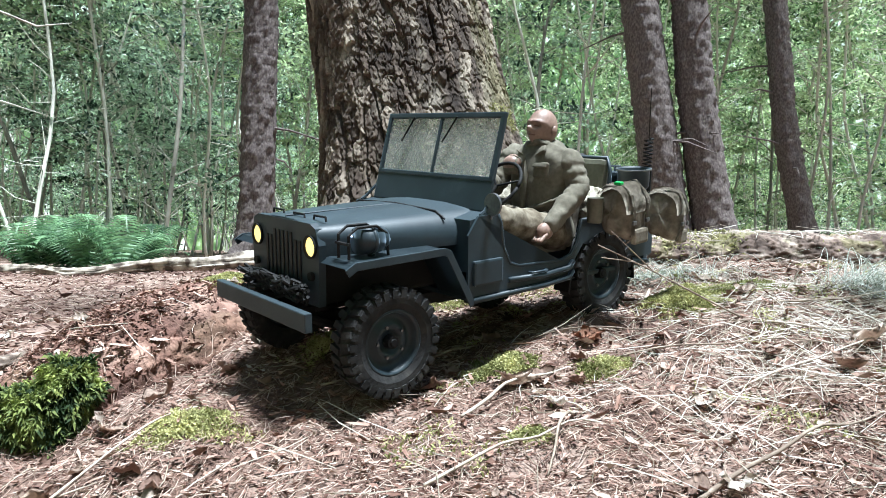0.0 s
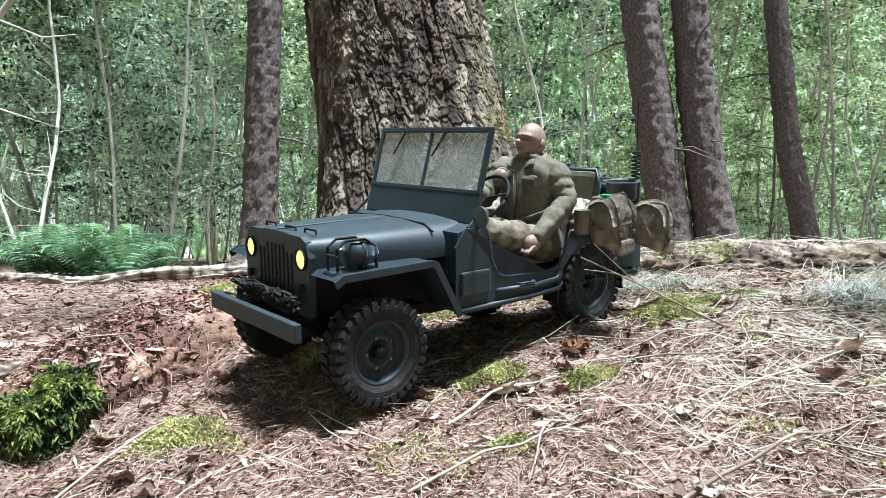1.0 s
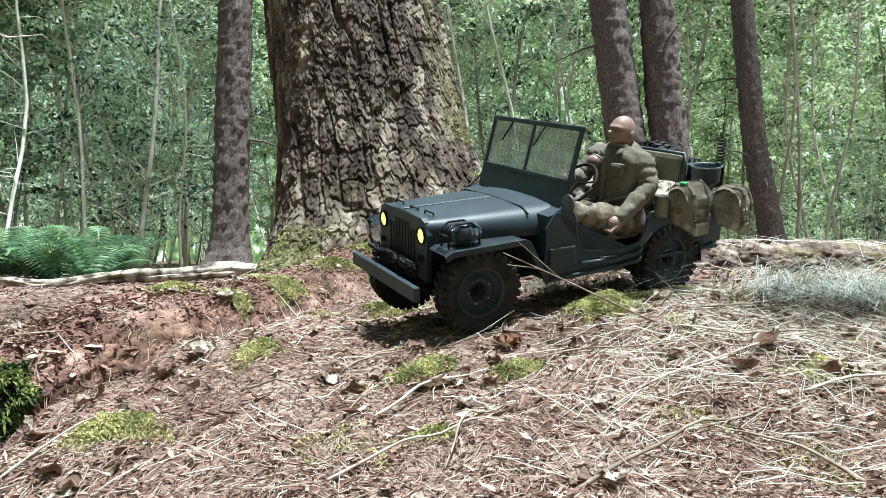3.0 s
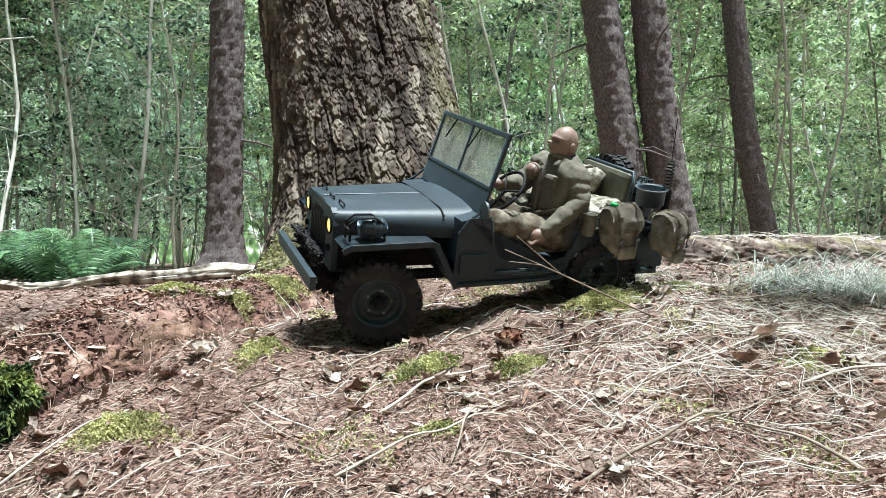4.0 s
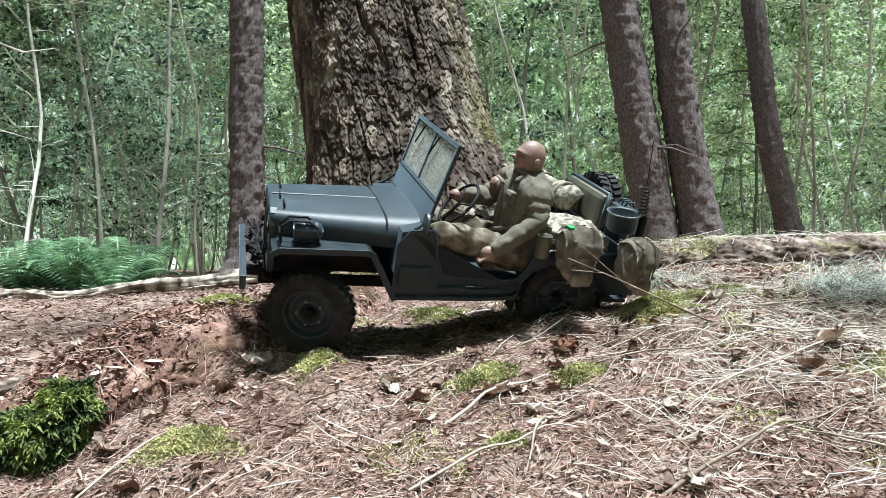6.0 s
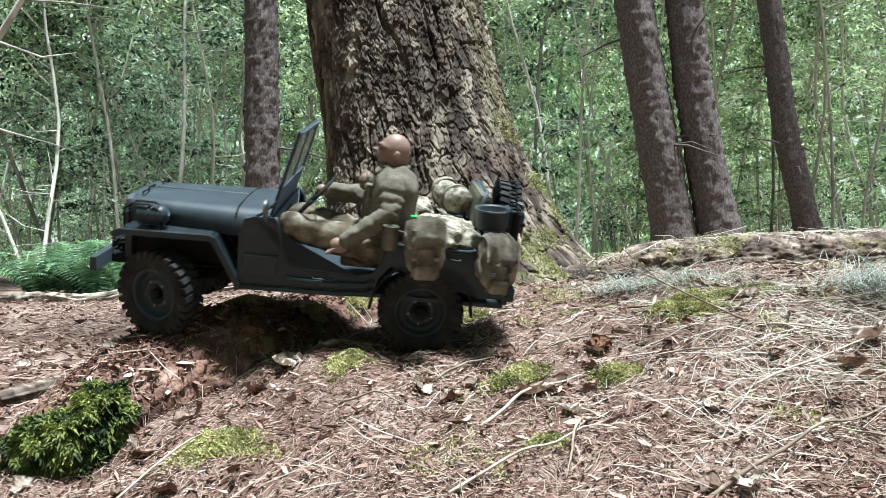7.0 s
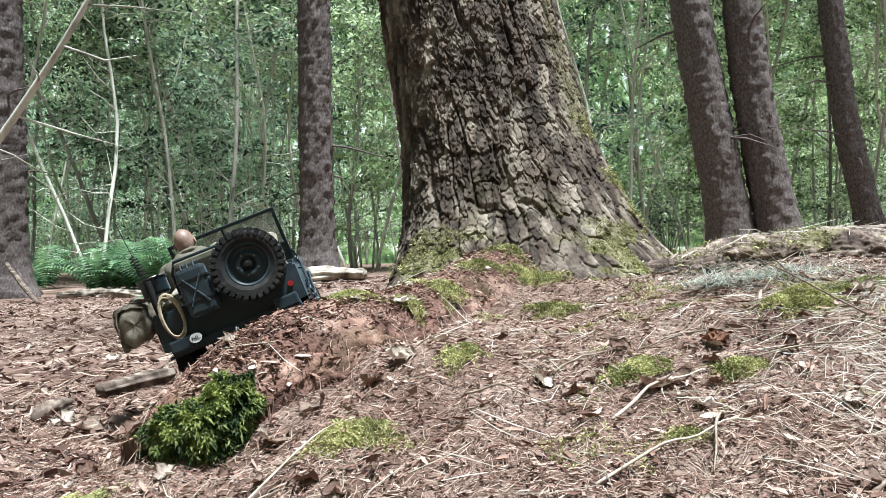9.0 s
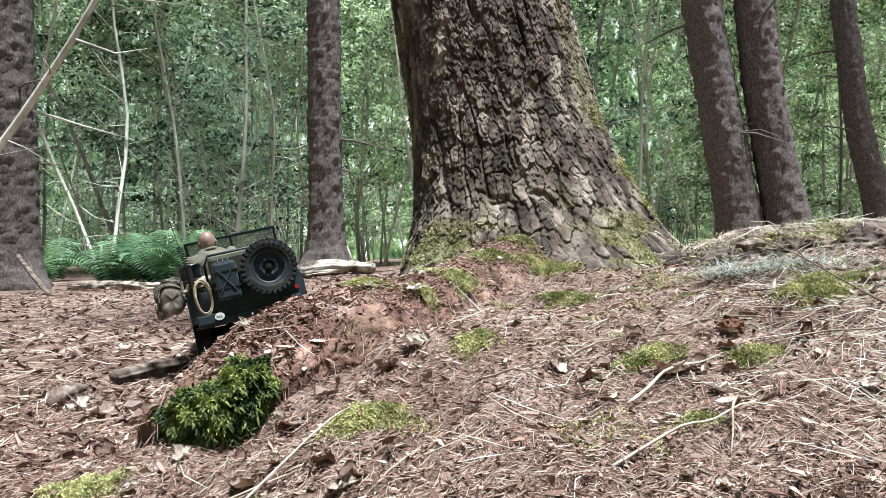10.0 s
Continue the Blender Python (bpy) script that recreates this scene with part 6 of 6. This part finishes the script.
def blades(name, cx, cy, sx, sy, n, length, lean, material, label, seed, width=0.0011):
    """A tussock of fine hanging blades: one object of stuff."""
    rng = np.random.default_rng(seed)
    x, y = cx + rng.normal(0, sx, n), cy + rng.normal(0, sy, n)
    z = ground_plain(x, y)
    a = rng.normal(lean, 0.9, n)
    d = np.stack([np.cos(a), np.sin(a)], 1)
    L = length * rng.uniform(0.5, 1.3, n)
    rise = rng.uniform(0.06, 0.42, n)
    rings = []
    for s in np.linspace(0, 1, 9):
        h = L * rise * (1.7 * s - 1.45 * s * s)
        out = L * (0.25 * s + 0.75 * s * s) * 0.85
        w = width * (1.05 - s)
        px, py = x + d[:, 0] * out, y + d[:, 1] * out
        pz = np.maximum(z + h, ground_plain(px, py) + 0.004)
        rings += [np.stack([px - d[:, 1] * w, py + d[:, 0] * w, pz], 1), np.stack([px + d[:, 1] * w, py - d[:, 0] * w, pz], 1)]
    v = np.concatenate(rings)
    k = np.arange(n)
    f = np.concatenate([np.stack([k + 2 * i * n, k + (2 * i + 1) * n, k + (2 * i + 3) * n, k + (2 * i + 2) * n], 1) for i in range(8)])
    return tagged(from_arrays(name, v, f, material), label, "grass", kind="stuff")


for k, (gx, gy, sx, sy, n, ln, lean) in enumerate(((0.585, 0.985, 0.03, 0.025, 420, 0.25, 4.9), (0.68, 0.95, 0.04, 0.03, 420, 0.27, 4.7), (0.46, 1.22, 0.04, 0.02, 90, 0.12, 4.0), (0.84, 1.12, 0.05, 0.03, 180, 0.18, 4.3), (0.31, 1.25, 0.03, 0.02, 260, 0.17, 4.4), (0.39, 1.20, 0.035, 0.02, 280, 0.19, 4.5), (0.66, 1.32, 0.14, 0.03, 60, 0.16, 4.4))):
    blades("grass_tussock", gx, gy, sx, sy, n, ln, lean, M_GRASS, "fine pale green hair grass hanging in a tussock", k, 0.0007)
blades("dry_tussock", 0.66, 0.95, 0.10, 0.06, 70, 0.16, 4.1, M_STRAW, "bleached dry grass tussock", 15)


def dead_leaf(x, y, size, seed, material=M_DEAD, label="curled dry brown leaf lying on the litter"):
    rng = np.random.default_rng(seed)
    bm = bmesh.new()
    n, m, grid = 10, 8, []
    cu, tw = rng.normal(0.5, 0.5), rng.normal(0, 0.6)
    for i in range(n):
        s = i / (n - 1)
        w = (math.sin(math.pi * min(1, s * 0.93 + 0.05)) ** 0.7) * 0.42
        lobe = 1 + 0.35 * math.sin(s * 19 + seed) + rng.normal(0, 0.08)
        row = []
        for j in range(m + 1):
            q = (j - m / 2) / (m / 2)
            row.append(bm.verts.new(((s - 0.5) * size + rng.normal(0, 0.03) * size, q * w * size * lobe, size * (cu * (s - 0.5) ** 2 + 0.5 * abs(q) ** 1.5 * w * (1 + 0.8 * math.sin(s * 9 + seed * 2)) + tw * q * w * (s - 0.5) + rng.normal(0, 0.028)))))
        grid.append(row)
    for i in range(n - 1):
        for j in range(m):
            bm.faces.new((grid[i][j], grid[i + 1][j], grid[i + 1][j + 1], grid[i][j + 1]))
    bmesh.ops.solidify(bm, geom=bm.faces[:], thickness=0.0006)
    ob = part("dead_leaf", bm, material, None, smooth=True)
    ob.matrix_basis = pose(x, y, float(surface_z(np.array([x]), np.array([y]))[0]) + 0.006, rng.normal(0, 14), rng.normal(0, 14), rng.uniform(0, 360))
    return tagged(ob, label, "leaf", "dead leaves")


def build_leaves():
    rng = np.random.default_rng(12)
    for k in range(90):
        x, y = rng.uniform(-0.6, 0.65), 0.5 + 0.75 * rng.uniform(0, 1) ** 1.2
        dead_leaf(x, y, rng.uniform(0.014, 0.030), 100 + k)
    for k in range(40):
        x, y = rng.uniform(-1.6, -0.55), rng.uniform(1.0, 2.2)
        dead_leaf(x, y, rng.uniform(0.025, 0.05), 300 + k)
    for k, (x, y, s) in enumerate(((-0.21, 0.90, 0.04), (-0.24, 0.86, 0.036), (-0.16, 0.93, 0.034), (-0.30, 0.80, 0.036), (-0.34, 0.76, 0.04), (0.09, 0.765, 0.045), (0.12, 0.775, 0.035), (0.42, 0.74, 0.036), (0.47, 0.78, 0.04), (0.5, 0.70, 0.035))):
        dead_leaf(x, y, s, 500 + k, label="large pale torn leaf lying on the litter")
    dead_leaf(0.18, 0.853, 0.035, 601, M_RUST, "rust-red dry leaf on the litter")
    dead_leaf(0.19, 0.868, 0.03, 602, M_RUST, "rust-red dry leaf on the litter")


build_leaves()


def twig(pts, r, label="thin pale dead twig on the litter", forks=()):
    bm = bmesh.new()
    p = resample(np.array(pts), 14)
    tube(bm, [tuple(q) for q in p], [r * (1 - 0.6 * k / 13) for k in range(14)], 6)
    for a, b in forks:
        q = resample(np.array([a, b]), 5)
        tube(bm, [tuple(c) for c in q], [r * 0.6, r * 0.5, r * 0.45, r * 0.35, r * 0.25], 5)
    ob = part("twig", bm, M_TWIG, None, smooth=True)
    return tagged(ob, label, "twig", "twigs")


def ground_twig(x0, y0, x1, y1, r, up=0.012, seed=0):
    rng = np.random.default_rng(seed)
    pts = []
    for s in np.linspace(0, 1, 6):
        x, y = x0 + (x1 - x0) * s + rng.normal(0, 0.0018), y0 + (y1 - y0) * s + rng.normal(0, 0.0018)
        pts.append((x, y, float(surface_z(np.array([x]), np.array([y]))[0]) + 0.004 + up * math.sin(math.pi * s)))
    twig(pts, r)


twig([(0.36, 0.86, 0.112), (0.29, 0.80, 0.140), (0.22, 0.735, 0.168), (0.160, 0.70, 0.192)], 0.0013, "forked pale twig standing out of the grass", forks=[((0.225, 0.74, 0.166), (0.172, 0.70, 0.206)), ((0.20, 0.72, 0.176), (0.165, 0.71, 0.180))])
for k, t in enumerate(((0.03, 0.70, 0.15, 0.80, 0.0022), (0.14, 0.70, 0.10, 0.60, 0.002), (-0.02, 0.83, 0.05, 0.87, 0.002), (0.2, 0.55, 0.42, 0.66, 0.0022), (0.42, 0.52, 0.36, 0.63, 0.002), (0.0, 0.60, 0.16, 0.66, 0.0018), (-0.44, 0.56, -0.30, 0.66, 0.0022), (-0.36, 0.60, -0.24, 0.75, 0.0018),
                       (0.1, 0.88, 0.36, 0.86, 0.0012), (0.2, 0.80, 0.5, 0.78, 0.0012), (0.3, 0.72, 0.55, 0.80, 0.0015), (0.35, 0.86, 0.62, 0.74, 0.0015), (0.42, 0.9, 0.7, 0.95, 0.0018), (0.45, 0.68, 0.68, 0.66, 0.002), (-0.12, 0.78, -0.02, 0.74, 0.0014), (-0.2, 0.95, -0.08, 0.90, 0.0013))):
    ground_twig(*t, seed=k)

# ---------- placing and moving ----------
CAR, WHEELS = build_jeep()
LOAD = [(build_doll(), pose(0, 0, 0)),
        pack((0.006, 0.146, 0.163), (0.056, 0.046, 0.060), (0, 4, 0), "bulging khaki canvas field pack with a green tab", 1.0, True),
        pack((-0.084, 0.148, 0.152), (0.048, 0.048, 0.058), (0, -3, 14), "khaki canvas field pack hanging at the rear corner", 2.0),
        tin_cup(), cook_pot(), blanket_roll(), rope_coil(),
        soft_mass("camouflage_net", "heaped pale camouflage net on the rear load", "net", (-0.022, 0.060, 0.160), (0.050, 0.058, 0.024), M_NET, 1.5),
        soft_mass("kit_bundle", "pale grey-green canvas bundle on the passenger side", "bundle", (0.03, -0.055, 0.160), (0.050, 0.045, 0.030), M_NET, 4.5, 0.2)]
# seconds, x, y, z of the rear axle's ground point, roll, pitch, yaw in degrees
TRIP = [
    (0, 0.1421, 1.0430, 0.0971, -7.34, 6.99, 220.58),
    (1, 0.1421, 1.0430, 0.0971, -7.34, 6.99, 220.58),
    (1.2, 0.1507, 1.0475, 0.0980, -7.06, 6.93, 220.30),
    (1.5, 0.2081, 1.0777, 0.1035, -5.18, 6.55, 218.43),
    (2, 0.3589, 1.1553, 0.1237, -5.17, 5.94, 210.58),
    (2.5, 0.4127, 1.1835, 0.1519, -21.12, 7.58, 206.18),
    (3, 0.3947, 1.1744, 0.1471, -14.18, 8.52, 207.64),
    (3.2, 0.3890, 1.1710, 0.1460, -14.20, 8.40, 207.40),
    (4.3, 0.2360, 1.1320, 0.1130, -21.50, 0.00, 200.50),
    (4.5, 0.2061, 1.1213, 0.1089, -22.41, -0.59, 199.21),
    (5, 0.1808, 1.1008, 0.1055, -23.36, -1.34, 196.90),
    (5.5, 0.1767, 1.1075, 0.1080, -23.58, -1.20, 197.55),
    (5.7, 0.1767, 1.1075, 0.1080, -23.58, -1.20, 197.55),
    (6.8, -0.0216, 1.0632, 0.0871, -14.72, -13.51, 192.48),
    (7, -0.0550, 1.0500, 0.0960, -15.50, -7.00, 186.00),
    (7.2, -0.1167, 1.0045, 0.1283, -18.82, 4.26, 168.00),
    (7.5, -0.1842, 0.8681, 0.1013, -10.58, 3.53, 137.60),
    (7.8, -0.2458, 0.8844, 0.1384, -9.52, 19.27, 126.44),
    (8, -0.3326, 0.9777, 0.1162, -20.83, 15.55, 111.84),
    (8.2, -0.3635, 1.0513, 0.0892, -33.65, 5.32, 111.39),
    (8.5, -0.4144, 1.1325, 0.0309, -33.21, -2.43, 108.41),
    (9, -0.4812, 1.1775, 0.0115, -20.88, 1.67, 102.44),
    (9.5, -0.5831, 1.4044, -0.0081, -14.26, 2.86, 109.68),
    (10, -0.6257, 1.4878, -0.0195, -11.58, 3.62, 111.73),
]
# front wheels' lock in degrees, to the left positive
STEER = [(0, 0), (1.2, 0), (1.5, -6), (2.5, -4), (3.2, -6), (4.3, -14), (5.7, -16), (6.8, -26), (7.2, -26), (7.6, -14), (8.2, -6), (10, 4)]


def trip_at(t):
    """Position and angles between the rows, on a smooth curve."""
    k = max(i for i, r in enumerate(TRIP) if r[0] <= t)
    if k >= len(TRIP) - 1:
        return np.array(TRIP[-1][1:], float)
    a, b = np.array(TRIP[k], float), np.array(TRIP[k + 1], float)
    p, n = np.array(TRIP[max(k - 1, 0)], float), np.array(TRIP[min(k + 2, len(TRIP) - 1)], float)
    h = b[0] - a[0]
    def slope(u, v, w):
        if u[0] == v[0] or v[0] == w[0]:
            return np.zeros(6)
        s0, s1 = (v[1:] - u[1:]) / (v[0] - u[0]), (w[1:] - v[1:]) / (w[0] - v[0])
        return np.where(s0 * s1 > 0, 2 * s0 * s1 / np.where(s0 + s1 == 0, 1, s0 + s1), 0)
    m0, m1 = slope(p, a, b), slope(a, b, n)
    s = (t - a[0]) / h
    return (2 * s ** 3 - 3 * s ** 2 + 1) * a[1:] + (s ** 3 - 2 * s ** 2 + s) * h * m0 + (3 * s ** 2 - 2 * s ** 3) * b[1:] + (s ** 3 - s ** 2) * h * m1


def motions():
    times = [round(0.1 * k, 1) for k in range(101)]
    rows = []
    for t in times:
        x, y, z, roll, pitch, yaw = trip_at(t)
        rows.append((t, pose(x, y, z, roll, pitch, yaw)))
    walk(CAR, rows)
    for ob, place in LOAD:
        walk(ob, [(t, m @ place) for t, m in rows])
    # wheels roll with the ground covered, and ride up and down on their springs
    spin, turned_by, last = 0.0, [], rows[0][1]
    for t, m in rows:
        ahead = last.to_3x3() @ Vector((1, 0, 0))
        spin += (m.translation - last.translation).dot(ahead) / WHEEL_R
        # all four spin in the soft soil while the root holds the car back
        spin += 1.15 * float(smooth_step(4.0, 4.5, t) * (1 - smooth_step(6.0, 6.8, t)))
        turned_by.append(spin)
        last = m
    for ob, (wx, wy) in zip(WHEELS, ((0.339, 0.104), (0.339, -0.104), (0, 0.104), (0, -0.104))):
        travel = []
        for t, m in rows:
            c = m @ Vector((wx, wy, 0))
            g = float(np.maximum(ground_plain(np.array([c.x]), np.array([c.y])), root_top(np.array([c.x]), np.array([c.y])))[0])
            travel.append(min(0.020, max(-0.014, g - c.z - 0.0035 + 0.003)))
        travel = np.convolve(np.pad(travel, 2, mode="edge"), np.ones(5) / 5, "valid")
        lock = np.interp(times, [a for a, b in STEER], [b for a, b in STEER]) if wx else np.zeros(len(times))
        walk(ob, [(t, Matrix.Translation((wx, wy, 0.06 + float(dz))) @ Matrix.Rotation(radians(float(st)), 4, "Z") @ Matrix.Rotation(sp, 4, "Y")) for t, dz, st, sp in zip(times, travel, lock, turned_by)])


motions()
